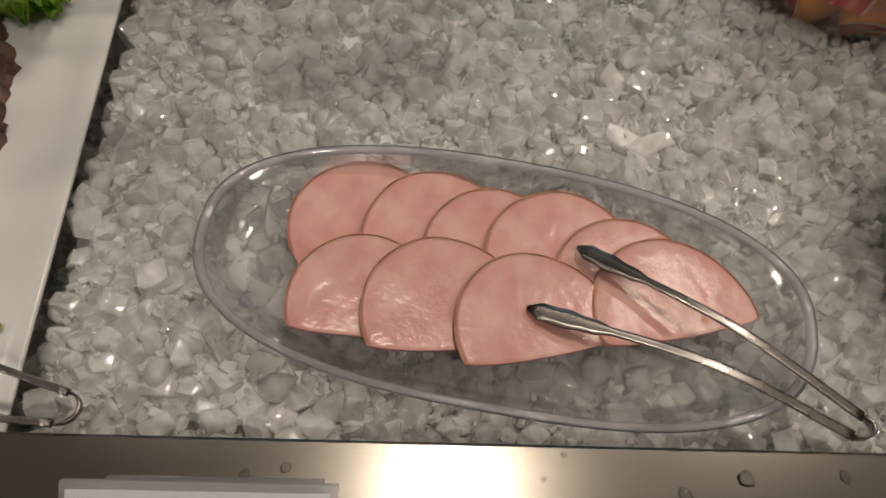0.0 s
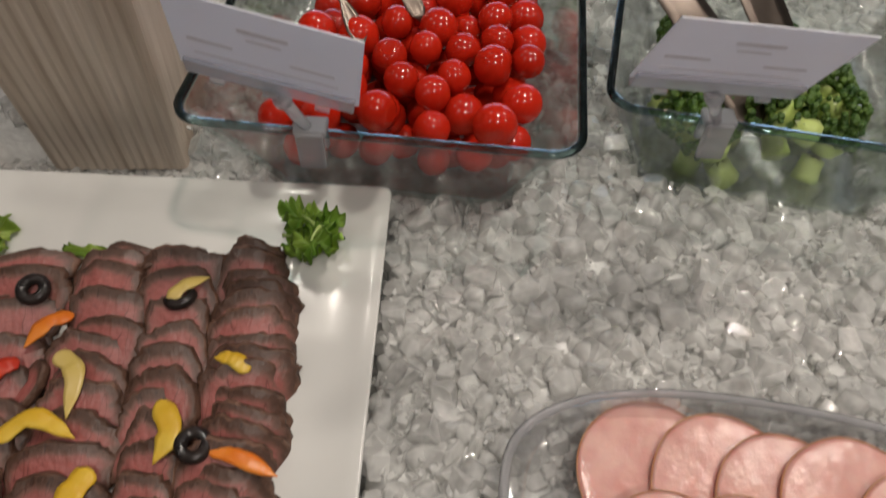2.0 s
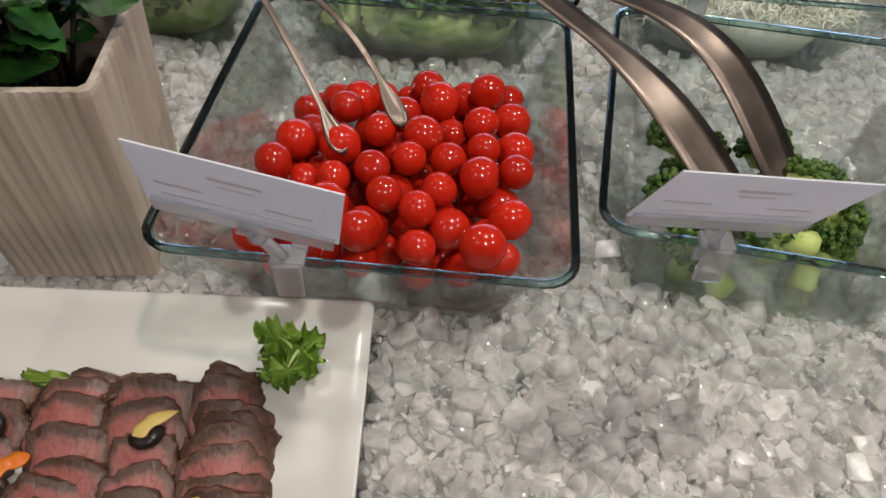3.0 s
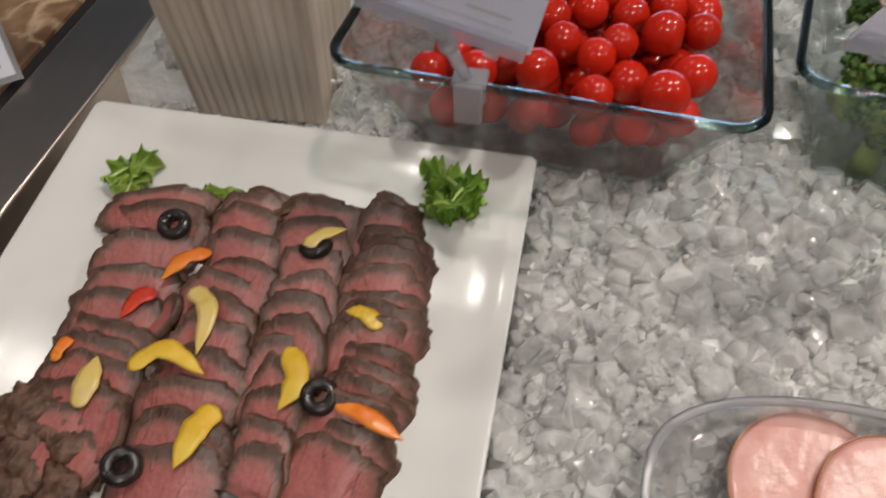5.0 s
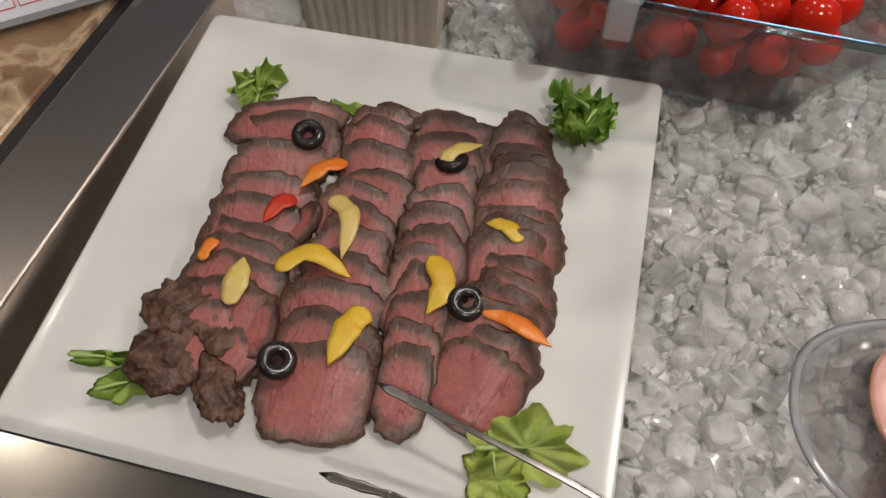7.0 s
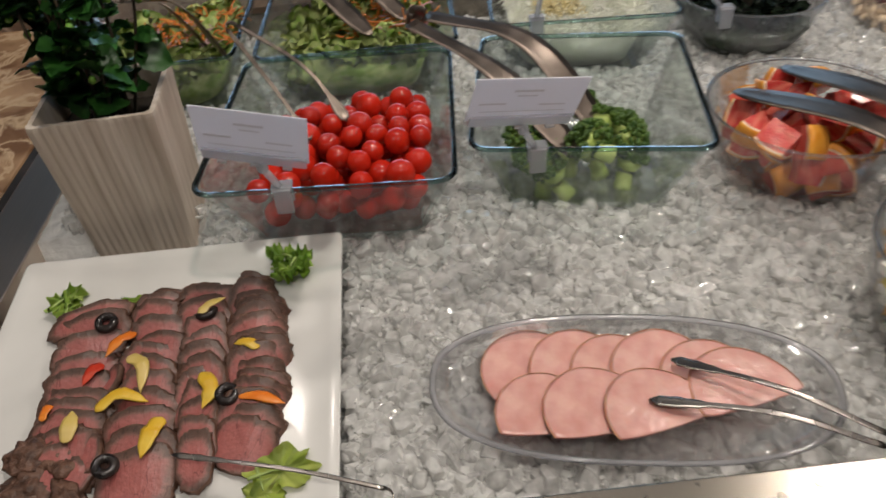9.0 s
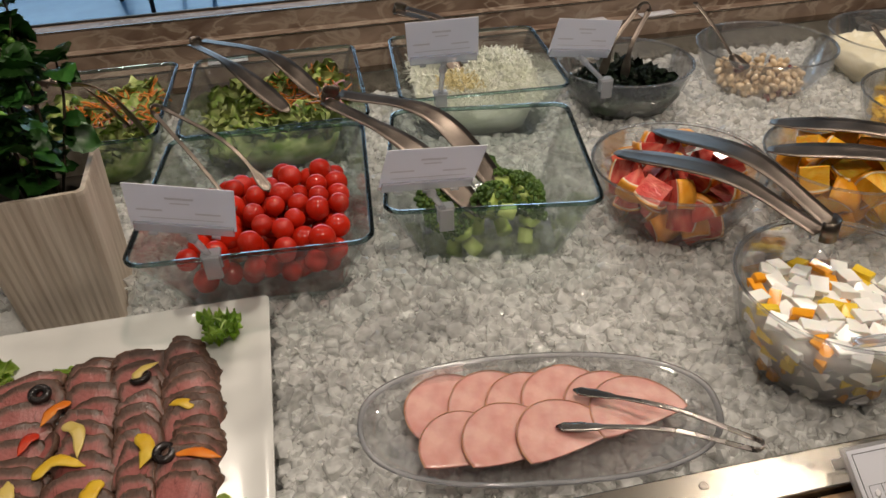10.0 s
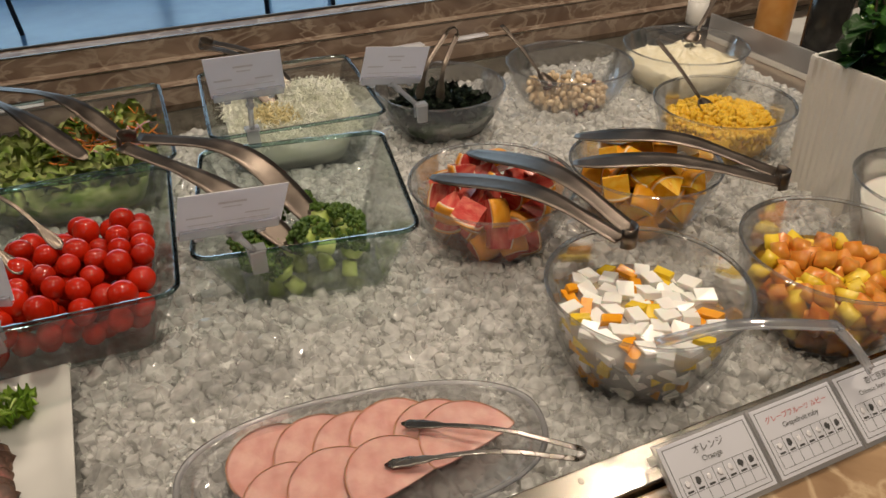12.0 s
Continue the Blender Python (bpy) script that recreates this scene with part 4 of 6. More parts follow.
cab_h = lambda x, y: 0.067 + 0.022 * math.exp(-((x - 0.035) ** 2 + (y - 0.01) ** 2) / 0.003) - 0.012 * smooth01(0.06, 0.11, abs(y)) + 0.008 * noise.noise(Vector((x * 30, y * 30, 4)))
cabT = [shred(i, 0.026, 0.0013, 0.75) for i in range(10)]
cc = TUBS["cabbage"]
mound("cabbage_pile", cc[0], cc[1], 0.094, 0.102, 0.004, lambda x, y: cab_h(x, y) - 0.008, M_CAB, "pile of shredded white cabbage in the glass dish", "cabbage", cc[4])
heap("cabbage_shreds", cabT, 2600, cc[0], cc[1], 0.092, 0.100, cab_h, M_CAB, "thin white cabbage shreds", "cabbage", 3, 0.7, cc[4])
heap("yellow_shreds", [shred(50 + i, 0.022, 0.0016, 0.5) for i in range(6)], 420, cc[0] - 0.028, cc[1] - 0.03, 0.028, 0.030, lambda x, y: 0.076 - 6 * (x * x + y * y),
     M_CABY, "fine yellow shreds beside the cabbage", "shreds", 4, 0.8)


def salad(key, seed):
    cx, cy, w, d, a, h = TUBS[key]
    hf = lambda x, y: 0.056 + 0.014 * noise.noise(Vector((x * 22 + seed, y * 22, 1))) + 0.012 * smooth01(-0.05, 0.08, x)
    mound("salad_pile", cx, cy, w * 0.385, d * 0.385, 0.004, lambda x, y: hf(x, y) - 0.012, M_GREENS, "pile of mixed green salad in the glass dish", "salad", a, rough=0.008, seed=seed)
    heap("lettuce_pieces", [ruffle(seed * 20 + i, 0.023) for i in range(10)], 260, cx, cy, w * 0.36, d * 0.36, hf, M_GREENS, "torn green lettuce pieces", "salad", seed, 0.8, a)
    heap("carrot_shreds", [shred(seed * 30 + i, 0.040, 0.0020, 0.5, 0.0014) for i in range(6)], 150, cx + 0.035, cy + 0.02, 0.060, 0.065,
         lambda x, y: hf(x, y) + 0.015 - 2 * (x * x + y * y), M_CARROT, "shredded orange carrot on the salad", "carrot", seed + 1, 0.6, a)
    heap("onion_shreds", [shred(seed * 40 + i, 0.034, 0.0022, 0.5, 0.001) for i in range(5)], 45, cx + 0.04, cy - 0.01, 0.05, 0.05,
         lambda x, y: hf(x, y) + 0.010, M_ONION, "thin red onion slices on the salad", "onion", seed + 2, 0.6, a)


salad("salad", 2)
salad("salad_b", 7)


def in_bowl(key, f):
    cx, cy, r, h = BOWLS[key]
    return cx, cy, bowl_r(r, f)


# seaweed
x, y, r = in_bowl("seaweed", 0.45)
wh = lambda u, v: 0.046 + 0.016 * math.exp(-(u * u + v * v) / 0.003) + 0.01 * noise.noise(Vector((u * 40, v * 40, 3)))
mound("seaweed_pile", x, y, r * 0.96, r * 0.96, bowl_base("seaweed") + 0.006, lambda u, v: wh(u, v) - 0.010, M_WEED, "pile of dark seaweed in the bowl", "seaweed", rough=0.012)
heap("seaweed_pieces", [ruffle(300 + i, 0.016) for i in range(8)], 170, x, y, r * 0.9, r * 0.9, wh, M_WEED, "crumpled dark green seaweed pieces", "seaweed", 21, 0.9, round_heap=True)

# corn
x, y, r = in_bowl("corn", 0.5)
ch = lambda u, v: 0.052 + 0.012 * math.exp(-(u * u + v * v) / 0.004)
mound("corn_pile", x, y, r * 0.86, r * 0.86, bowl_base("corn") + 0.006, lambda u, v: ch(u, v) - 0.006, M_CORN, "pile of yellow sweetcorn kernels in the bowl", "sweetcorn", rough=0.008)
bmk = blob_bm(0.0050, 3, (1, 0.85, 0.75), 0.3, 1)
heap("corn_kernels", [template(bmk)], 1700, x, y, r * 0.95, r * 0.95, ch, M_CORN, "yellow sweetcorn kernels", "sweetcorn", 22, 3.0, round_heap=True, depth=0.026)

# potato salad
x, y, r = in_bowl("potato", 0.6)
mound("potato_salad", x, y, r * 0.97, r * 0.97, bowl_base("potato") + 0.006, lambda u, v: 0.048 + 0.024 * math.exp(-(u * u + v * v) / 0.0035) + 0.008 * noise.noise(Vector((u * 45, v * 45, 9))),
      M_POTATO, "creamy pale potato salad heaped in the bowl", "potato salad", rough=0.011)

# milky dressing and jelly syrup
x, y, r = in_bowl("milk", 0.62)
tagged(part("milky_dressing", lathe_bm([(0, 0.052), (r - 0.004, 0.052), (r + 0.001, 0.053), (r * 0.84, 0.02), (r * 0.66, bowl_base("milk") + 0.005), (0, bowl_base("milk") + 0.005)], 40), M_MILK, m=pose(x, y, 0)),
       "white milky dressing in the bowl", "dressing")
x, y, r = in_bowl("jelly", 0.46)
tagged(part("jelly_syrup", lathe_bm([(0, 0.044), (r + 0.003, 0.044), (r * 0.90, 0.012), (r * 0.72, bowl_base("jelly") + 0.005), (0, bowl_base("jelly") + 0.005)], 40), M_JUICE, m=pose(x, y, 0)),
       "cloudy syrup round the jelly cubes", "syrup")
x, y, r = in_bowl("fruit", 0.46)
tagged(part("fruit_syrup", lathe_bm([(0, 0.040), (r + 0.003, 0.040), (r * 0.90, 0.012), (r * 0.72, bowl_base("fruit") + 0.005), (0, bowl_base("fruit") + 0.005)], 40), M_SYRUP, m=pose(x, y, 0)),
       "clear amber syrup round the fruit pieces", "syrup")


# ---- pieces in bowls ----
def settle(key, n, r, top, seed, spread=0.9, low=0.006, keep=0.82, drop=0.012):
    """Places for pieces of radius r heaped in a bowl."""
    cx, cy, R, h = BOWLS[key]
    z0 = bowl_base(key)
    low += z0
    rs = random.Random(seed)
    got = []
    for _ in range(6000):
        if len(got) >= n:
            break
        a, q = rs.uniform(0, 6.283), math.sqrt(rs.random())
        z = low + r * 0.7
        while z < top + 0.02:
            rad = max(0.0, (bowl_r(R, max(0.02, (z - z0) / (h - z0))) - r) * spread) * q
            x, y = rad * math.cos(a), rad * math.sin(a)
            if not any((x - u) ** 2 + (y - v) ** 2 + (z - w) ** 2 < (2 * r * keep) ** 2 for u, v, w in got):
                break
            z += 0.003
        if z < top - drop * q * q:
            got.append((x, y, z))
    return [(cx + u, cy + v, w) for u, v, w in got], rs


def citrus_wedge(seed, R, flesh, peel):
    """A quarter-cut wedge: flesh sides, pith line and peel."""
    rs = random.Random(seed)
    a = radians(rs.uniform(62, 80))
    L = R * rs.uniform(0.85, 1.05)
    fl, pe = bmesh.new(), bmesh.new()
    n, m = 8, 6
    r1, r2 = R * 0.88, R

    def shell(bm, ra, rb):
        g = []
        for i in range(n + 1):
            t = -a / 2 + a * i / n
            row = []
            for j in range(m + 1):
                z = -L / 2 + L * j / m
                k = math.sqrt(max(0.05, 1 - (z / (R * 1.12)) ** 2))
                row.append([bm.verts.new((q * k * math.cos(t) - R * 0.55, q * k * math.sin(t), z)) for q in (ra, rb)])
            g.append(row)
        for i in range(n):
            for j in range(m):
                for s in (0, 1):
                    bm.faces.new((g[i][j][s], g[i + 1][j][s], g[i + 1][j + 1][s], g[i][j + 1][s]))
        for i in range(n):
            for j in (0, m):
                bm.faces.new((g[i][j][0], g[i + 1][j][0], g[i + 1][j][1], g[i][j][1]))
        for j in range(m):
            for i in (0, n):
                bm.faces.new((g[i][j][0], g[i][j + 1][0], g[i][j + 1][1], g[i][j][1]))

    shell(fl, R * 0.06, r1)
    pi = bmesh.new()
    shell(pi, r1 + 0.0001, R * 0.955)
    shell(pe, R * 0.956, r2)
    return mesh_of("flesh", fl, flesh, False), mesh_of("pith", pi, M_PITH), mesh_of("peel", pe, peel)


def wedges(key, name, label, cat, flesh, peel, n, top, seed):
    kinds = [citrus_wedge(seed + i, 0.033, flesh, peel) for i in range(4)]
    spots, rs = settle(key, n, 0.0170, top, seed, 0.95)
    for k, (x, y, z) in enumerate(spots):
        w = thing(name, Matrix.Translation((x, y, z)) @ Euler((rs.uniform(0, 6.28), rs.uniform(0, 6.28), rs.uniform(0, 6.28))).to_matrix().to_4x4(),
                  label, cat, cat + " wedges")
        a, b, c = kinds[k % 4]
        part("flesh", a, None, w)
        part("pith", b, None, w, "pale pith")
        part("peel", c, None, w)


wedges("grapefruit", "grapefruit_wedge", "cut red grapefruit wedge with orange peel", "grapefruit", M_GFLESH, M_GPEEL, 80, 0.080, 31)
wedges("orange", "orange_wedge", "cut juicy orange wedge with peel", "orange", M_OFLESH, M_OPEEL, 76, 0.080, 47)


def diced(seed, s, squash):
    rs = random.Random(seed)
    bm = box_bm(-s * squash[0], s * squash[0], -s * squash[1], s * squash[1], -s * squash[2], s * squash[2])
    sk = rs.uniform(-0.5, 0.5)
    for v in bm.verts:
        v.co.x += sk * v.co.y
        v.co += Vector((rs.uniform(-1, 1), rs.uniform(-1, 1), rs.uniform(-1, 1))) * s * 0.12
    bmesh.ops.bevel(bm, geom=bm.edges[:], offset=s * 0.06, segments=2, affect="EDGES")
    return bm


def pieces(key, n, r, top, seed, sorts, flat=0.6, soft=True):
    spots, rs = settle(key, n, r, top, seed, 0.98, drop=0.004)
    meshes = []
    for name, label, cat, mat, squash, share in sorts:
        meshes.append([mesh_of(name, diced(seed + i, r, squash), mat, soft) for i in range(3)])
    for x, y, z in spots:
        u, k = rs.random(), 0
        while u > sorts[k][5] and k < len(sorts) - 1:
            u -= sorts[k][5]
            k += 1
        name, label, cat = sorts[k][:3]
        ob = part(name, rs.choice(meshes[k]), None, m=Matrix.Translation((x, y, z)) @ Euler((rs.uniform(-flat, flat), rs.uniform(-flat, flat), rs.uniform(0, 6.28))).to_matrix().to_4x4())
        tagged(ob, label, cat, cat + " pieces")


pieces("jelly", 380, 0.0080, 0.0495, 61, [
    ("jelly_cube", "white diamond-cut almond jelly cube", "jelly", M_TOFU, (1.25, 1.0, 0.55), 0.66),
    ("mandarin_piece", "soft orange mandarin piece in syrup", "mandarin", M_MANGO, (1.4, 0.7, 0.6), 0.2),
    ("pineapple_piece", "yellow pineapple piece in syrup", "pineapple", M_PINE, (1.2, 0.8, 0.6), 0.18)], 0.2, False)
pieces("fruit", 200, 0.0098, 0.048, 71, [
    ("papaya_piece", "orange-red papaya cube in syrup", "papaya", M_PAPAYA, (1, 0.9, 0.8), 0.66),
    ("pineapple_piece", "yellow pineapple piece in syrup", "pineapple", M_PINE, (1.15, 0.8, 0.7), 0.45)], 1.2)

bean_mesh = mesh_of("bean", blob_bm(0.0062, 2, (1.2, 0.85, 0.8), 0.12, 2), M_BEAN)
red_mesh = mesh_of("bean", blob_bm(0.0065, 4, (1.35, 0.8, 0.75), 0.1, 2), M_REDBEAN)
spots, rs = settle("beans", 170, 0.0058, 0.048, 81, 0.95, keep=0.85)
for x, y, z in spots:
    red = rs.random() < 0.09
    tagged(part("bean", red_mesh if red else bean_mesh, None, m=Matrix.Translation((x, y, z)) @ rnd_rot()),
           "dark red kidney bean in the clear bowl" if red else "pale cooked bean in the clear bowl", "bean", "mixed beans")


# ---- beef plate ----
plate = thing("square_plate", pose(*PLATE_C, PLATE_TILT), "square white melamine plate lying over ice and steel", "plate")
S = PLATE_S
body = [rounded_rect(S * 0.80, S * 0.80, 0.02, -0.010), rounded_rect(S * 0.97, S * 0.97, 0.012, -0.001), rounded_rect(S, S, 0.006, 0.0030), rounded_rect(S, S, 0.006, 0.0052),
        rounded_rect(S - 0.003, S - 0.003, 0.006, 0.0056), rounded_rect(S * 0.93, S * 0.93, 0.010, 0.0035), rounded_rect(S * 0.86, S * 0.86, 0.012, 0.0020), rounded_rect(S * 0.80, S * 0.80, 0.012, 0.0015)]
part("body", loft_bm(body, True, True), M_PLATE, plate, smooth=True)
PM = pose(*PLATE_C, PLATE_TILT)


def on_plate(x, y, lift=0.0):
    """The height of the plate's face at a place of the plan."""
    return PLATE_C[2] + (y - PLATE_C[1]) * math.tan(radians(PLATE_TILT)) + 0.002 + lift


def beef_slice(seed, w, h, th, lean=0.0):
    """A cut slab of beef: ragged outline, seared crust round it, cut face whose edge value fades to the middle."""
    rs = random.Random(seed)
    n = 44
    wob = []
    for i in range(n):
        c = Vector((math.cos(6.283 * i / n), math.sin(6.283 * i / n), 0))
        wob.append(1 + 0.22 * noise.noise(c * 1.3 + Vector((seed * 5, 0, 0))) + 0.09 * noise.noise(c * 5 + Vector((seed, 3, 0))) + rs.uniform(-0.032, 0.032))

    def ring(bm, f, z, jag=0.0, lay=None):
        out = []
        for i in range(n):
            a = 6.283 * i / n
            ca, sa = math.cos(a), math.sin(a)
            q = f * wob[i] * (1 + jag * rs.uniform(-1, 1))
            x, y = w * q * abs(ca) ** 0.72 * (1 if ca > 0 else -1), h * q * abs(sa) ** 0.72 * (1 if sa > 0 else -1)
            droop = 5.0 * x * x + lean * max(0.0, x / w) ** 2 * 0.012
            v = bm.verts.new((x, y, z - droop + 0.0014 * noise.noise(Vector((x * 80, y * 80, seed)))))
            if lay:
                v[lay] = min(1.0, f * f * (0.92 + 0.42 * max(0.0, sa)))
            out.append(v)
        return out

    def skin(bm, loops):
        for a, b in zip(loops, loops[1:]):
            for i in range(n):
                bm.faces.new((a[i], a[(i + 1) % n], b[(i + 1) % n], b[i]))

    cr = bmesh.new()
    loops = [ring(cr, 0.95, 0), ring(cr, 1.03, th * 0.30, 0.025), ring(cr, 1.025, th * 0.65, 0.025), ring(cr, 0.995, th * 0.97, 0.02), ring(cr, 0.955, th, 0.02)]
    skin(cr, loops)
    cr.faces.new(loops[0])
    fa = bmesh.new()
    lay = fa.verts.layers.float.new("edge")
    loops = [ring(fa, f, z, 0.0, lay) for f, z in ((0.965, th * 0.985), (0.90, th), (0.80, th * 1.01), (0.66, th * 1.01), (0.5, th * 1.01), (0.3, th * 1.01), (0.12, th * 1.01))]
    skin(fa, loops)
    fa.faces.new(loops[-1])
    return mesh_of("face", fa, M_BEEF), mesh_of("crust", cr, M_CRUST)


def lay_slice(seed, x, y, lift, w, h, th, tilt, roll, turn, lean=0.0):
    sl = thing("beef_slice", pose(x, y, on_plate(x, y, lift), tilt, roll, turn), "slice of rare roast beef with browned edge", "roast beef", "roast beef slices")
    fa, cr = beef_slice(seed, w, h, th, lean)
    part("face", fa, None, sl, "pink cut face")
    part("crust", cr, None, sl, "dark browned crust")


BEEF_ROWS = [  # edges of each row from back to front, count, thickness, droop to the outer side
    ([(-0.212, 0.205), (-0.204, 0.160), (-0.206, 0.128), (-0.205, 0.100), (-0.203, 0.076)], [(-0.142, 0.212), (-0.150, 0.166), (-0.144, 0.127), (-0.143, 0.104), (-0.143, 0.078)], 9, 0.0070, 0.0),
    ([(-0.146, 0.222), (-0.141, 0.188), (-0.141, 0.149), (-0.144, 0.112), (-0.141, 0.062)], [(-0.104, 0.229), (-0.092, 0.186), (-0.094, 0.152), (-0.088, 0.108), (-0.079, 0.058)], 11, 0.0072, 0.3),
    ([(-0.106, 0.224), (-0.092, 0.182), (-0.092, 0.144), (-0.087, 0.112), (-0.080, 0.073)], [(-0.056, 0.233), (-0.056, 0.191), (-0.052, 0.146), (-0.051, 0.114), (-0.053, 0.071)], 11, 0.0068, 0.0),
    ([(-0.055, 0.236), (-0.053, 0.196), (-0.051, 0.158), (-0.051, 0.118), (-0.057, 0.078)], [(-0.020, 0.243), (-0.008, 0.207), (-0.001, 0.167), (0.001, 0.124), (-0.006, 0.082)], 15, 0.0050, 1.0),
]
rs = random.Random(3)
for ri, (lft, rgt, cnt, th, lean) in enumerate(BEEF_ROWS):
    la, lb = spline([(x, y, 0) for x, y in lft], cnt - 1), spline([(x, y, 0) for x, y in rgt], cnt - 1)
    for k in range(cnt):
        f = k / (cnt - 1)
        p, d = (la[k] + lb[k]) / 2, lb[k] - la[k]
        last = k == cnt - 1
        w = d.length / 2 * rs.uniform(0.96, 1.10)
        turn = math.degrees(math.atan2(d.y, d.x)) * 0.5 + rs.uniform(-13, 13) - (12 if ri == 3 else 0)
        lay_slice(ri * 20 + k, p.x + rs.uniform(-0.002, 0.002), p.y + rs.uniform(-0.002, 0.002), 0.0050 + 0.002 * (1 - f) + rs.uniform(0, 0.0012),
                  w, 0.0195 + 0.002 * f + rs.uniform(-0.002, 0.003) + (0.002 if last else 0), th * rs.uniform(0.85, 1.15), (25 if ri < 3 else 30) + rs.uniform(-4, 5) - (9 if last else 0), rs.uniform(-9, 9), turn, lean)
lay_slice(91, -0.187, 0.221, 0.010, 0.036, 0.0150, 0.0055, 16, -5, 14)
lay_slice(92, -0.112, 0.238, 0.006, 0.024, 0.0110, 0.0050, 14, 8, -16)
lay_slice(93, -0.152, 0.086, 0.008, 0.0105, 0.0170, 0.0060, 12, -18, 8)
lay_slice(94, -0.160, 0.066, 0.006, 0.0125, 0.0165, 0.0060, 10, 10, -20)
lay_slice(95, -0.150, 0.150, 0.006, 0.0080, 0.0190, 0.0060, 20, -20, -30)
# browned end pieces at the front of the first row, and trimmings at the back
def rough_lump(seed, s, squash):
    bm = bmesh.new()
    bmesh.ops.create_icosphere(bm, subdivisions=4, radius=1)
    off = Vector((seed * 3.1, seed * 1.3, seed * 2.7))
    for v in bm.verts:
        k = 1 + 0.42 * noise.noise(v.co * 1.8 + off) + 0.22 * noise.noise(v.co * 5 + off) + 0.09 * noise.noise(v.co * 12 + off)
        v.co = Vector((v.co.x * squash[0], v.co.y * squash[1], v.co.z * squash[2])) * s * k
    return bm


for k, (x, y, s, tz, sq) in enumerate([(-0.189, 0.060, 0.0200, 10, (1.15, 0.92, 0.36)), (-0.198, 0.086, 0.0180, 60, (0.95, 0.95, 0.42)), (-0.171, 0.080, 0.0165, 100, (1.0, 1.05, 0.42)),
                                       (-0.158, 0.047, 0.0130, 130, (1.35, 0.85, 0.42)), (-0.182, 0.100, 0.0140, 40, (1.2, 0.8, 0.45)), (-0.094, 0.238, 0.0100, 30, (1.7, 0.6, 0.5)),
                                       (-0.080, 0.244, 0.0080, 20, (1.5, 0.7, 0.6)), (-0.078, 0.207, 0.0110, 70, (1.3, 0.8, 0.5))]):
    tagged(part("beef_end_piece", rough_lump(k + 3, s, sq), M_CRUST, m=pose(x, y, on_plate(x, y, 0.0085 + 0.003 * (k % 2)), 8, 6 - 4 * (k % 4), tz)),
           "browned rough end piece of roast beef", "roast beef", "roast beef end pieces")


def olive_ring(x, y, tilt, turn, half=False):
    prof = []
    bm = bmesh.new()
    n, m = 28, 10
    span = math.pi if half else 2 * math.pi
    rows = []
    for i in range(n + (1 if half else 0)):
        a = span * i / n
        c = Vector((math.cos(a), math.sin(a), 0))
        rows.append([bm.verts.new(c * (0.0067 + 0.0038 * math.cos(6.283 * k / m)) + Vector((0, 0, 0.0036 * math.sin(6.283 * k / m)))) for k in range(m)])
    for i in range(len(rows) - (1 if half else 0)):
        a, b = rows[i], rows[(i + 1) % len(rows)]
        for k in range(m):
            bm.faces.new((a[k], a[(k + 1) % m], b[(k + 1) % m], b[k]))
    if half:
        bm.faces.new(rows[0])
        bm.faces.new(rows[-1])
    tagged(part("olive_ring", bm, M_OLIVE, m=pose(x, y, on_plate(x, y, 0.0195), tilt, 5, turn)), "sliced black olive ring on the beef", "olive", "olive rings")


olive_ring(-0.164, 0.208, 15, 0)
olive_ring(-0.045, 0.119, 14, 20)
olive_ring(-0.132, 0.066, 18, 60)
olive_ring(-0.074, 0.208, 12, 200, True)


def pepper(a, m, b, width, mat, label, lift=0.0200):
    """A cut pepper strip through three places: thin, a little cupped, of uneven width, one end pointed."""
    n = 18
    off = a[0] * 91 + a[1] * 57
    cx, cy = m
    pts, wd = spline([(x - cx, y - cy, on_plate(x, y) - on_plate(cx, cy) + z) for (x, y), z in ((a, -0.001), (m, 0.0015), (b, -0.001))], n), []
    for i in range(n + 1):
        u = 2 * i / n - 1
        e = max(0.0, abs(u) - 0.25) / 0.75
        taper = max(0.06, 1 - e ** 1.5) if u > 0 else math.sqrt(max(0.05, 1 - e ** 4))
        wd.append(1.2 * width * taper * (1 + 0.35 * noise.noise(Vector((off, u * 2.0, 7)))))
        pts[i] = pts[i] + Vector((0, 0, 0.0008 * noise.noise(Vector((u * 4, off, 4)))))
    bm = blade_bm(pts, wd, (0, 0, 1), 0.0009, -0.05)
    tagged(part("pepper_strip", bm, mat, m=pose(cx, cy, on_plate(cx, cy, lift))), label, "pepper", "pepper strips")


YL, OL, RL, PL = "strip of yellow bell pepper on the beef", "strip of orange bell pepper on the beef", "strip of red bell pepper on the beef", "pale yellow bell pepper strip on the beef"
pepper((-0.134, 0.193), (-0.147, 0.185), (-0.156, 0.170), 0.0080, M_PEPO, OL)
pepper((-0.155, 0.161), (-0.163, 0.156), (-0.169, 0.143), 0.0085, M_PEPR, RL)
pepper((-0.194, 0.112), (-0.192, 0.120), (-0.188, 0.130), 0.0062, M_PEPO, OL)
pepper((-0.136, 0.168), (-0.121, 0.156), (-0.118, 0.130), 0.0098, M_PEPP, PL)
pepper((-0.169, 0.090), (-0.169, 0.105), (-0.171, 0.119), 0.0100, M_PEPP, PL)
pepper((-0.151, 0.115), (-0.134, 0.128), (-0.109, 0.119), 0.0095, M_PEPY, YL, 0.0215)
pepper((-0.070, 0.143), (-0.059, 0.126), (-0.064, 0.108), 0.0105, M_PEPY, YL)
pepper((-0.023, 0.163), (-0.034, 0.169), (-0.045, 0.170), 0.0075, M_PEPY, YL)
pepper((-0.096, 0.104), (-0.102, 0.089), (-0.106, 0.070), 0.0125, M_PEPY, YL)
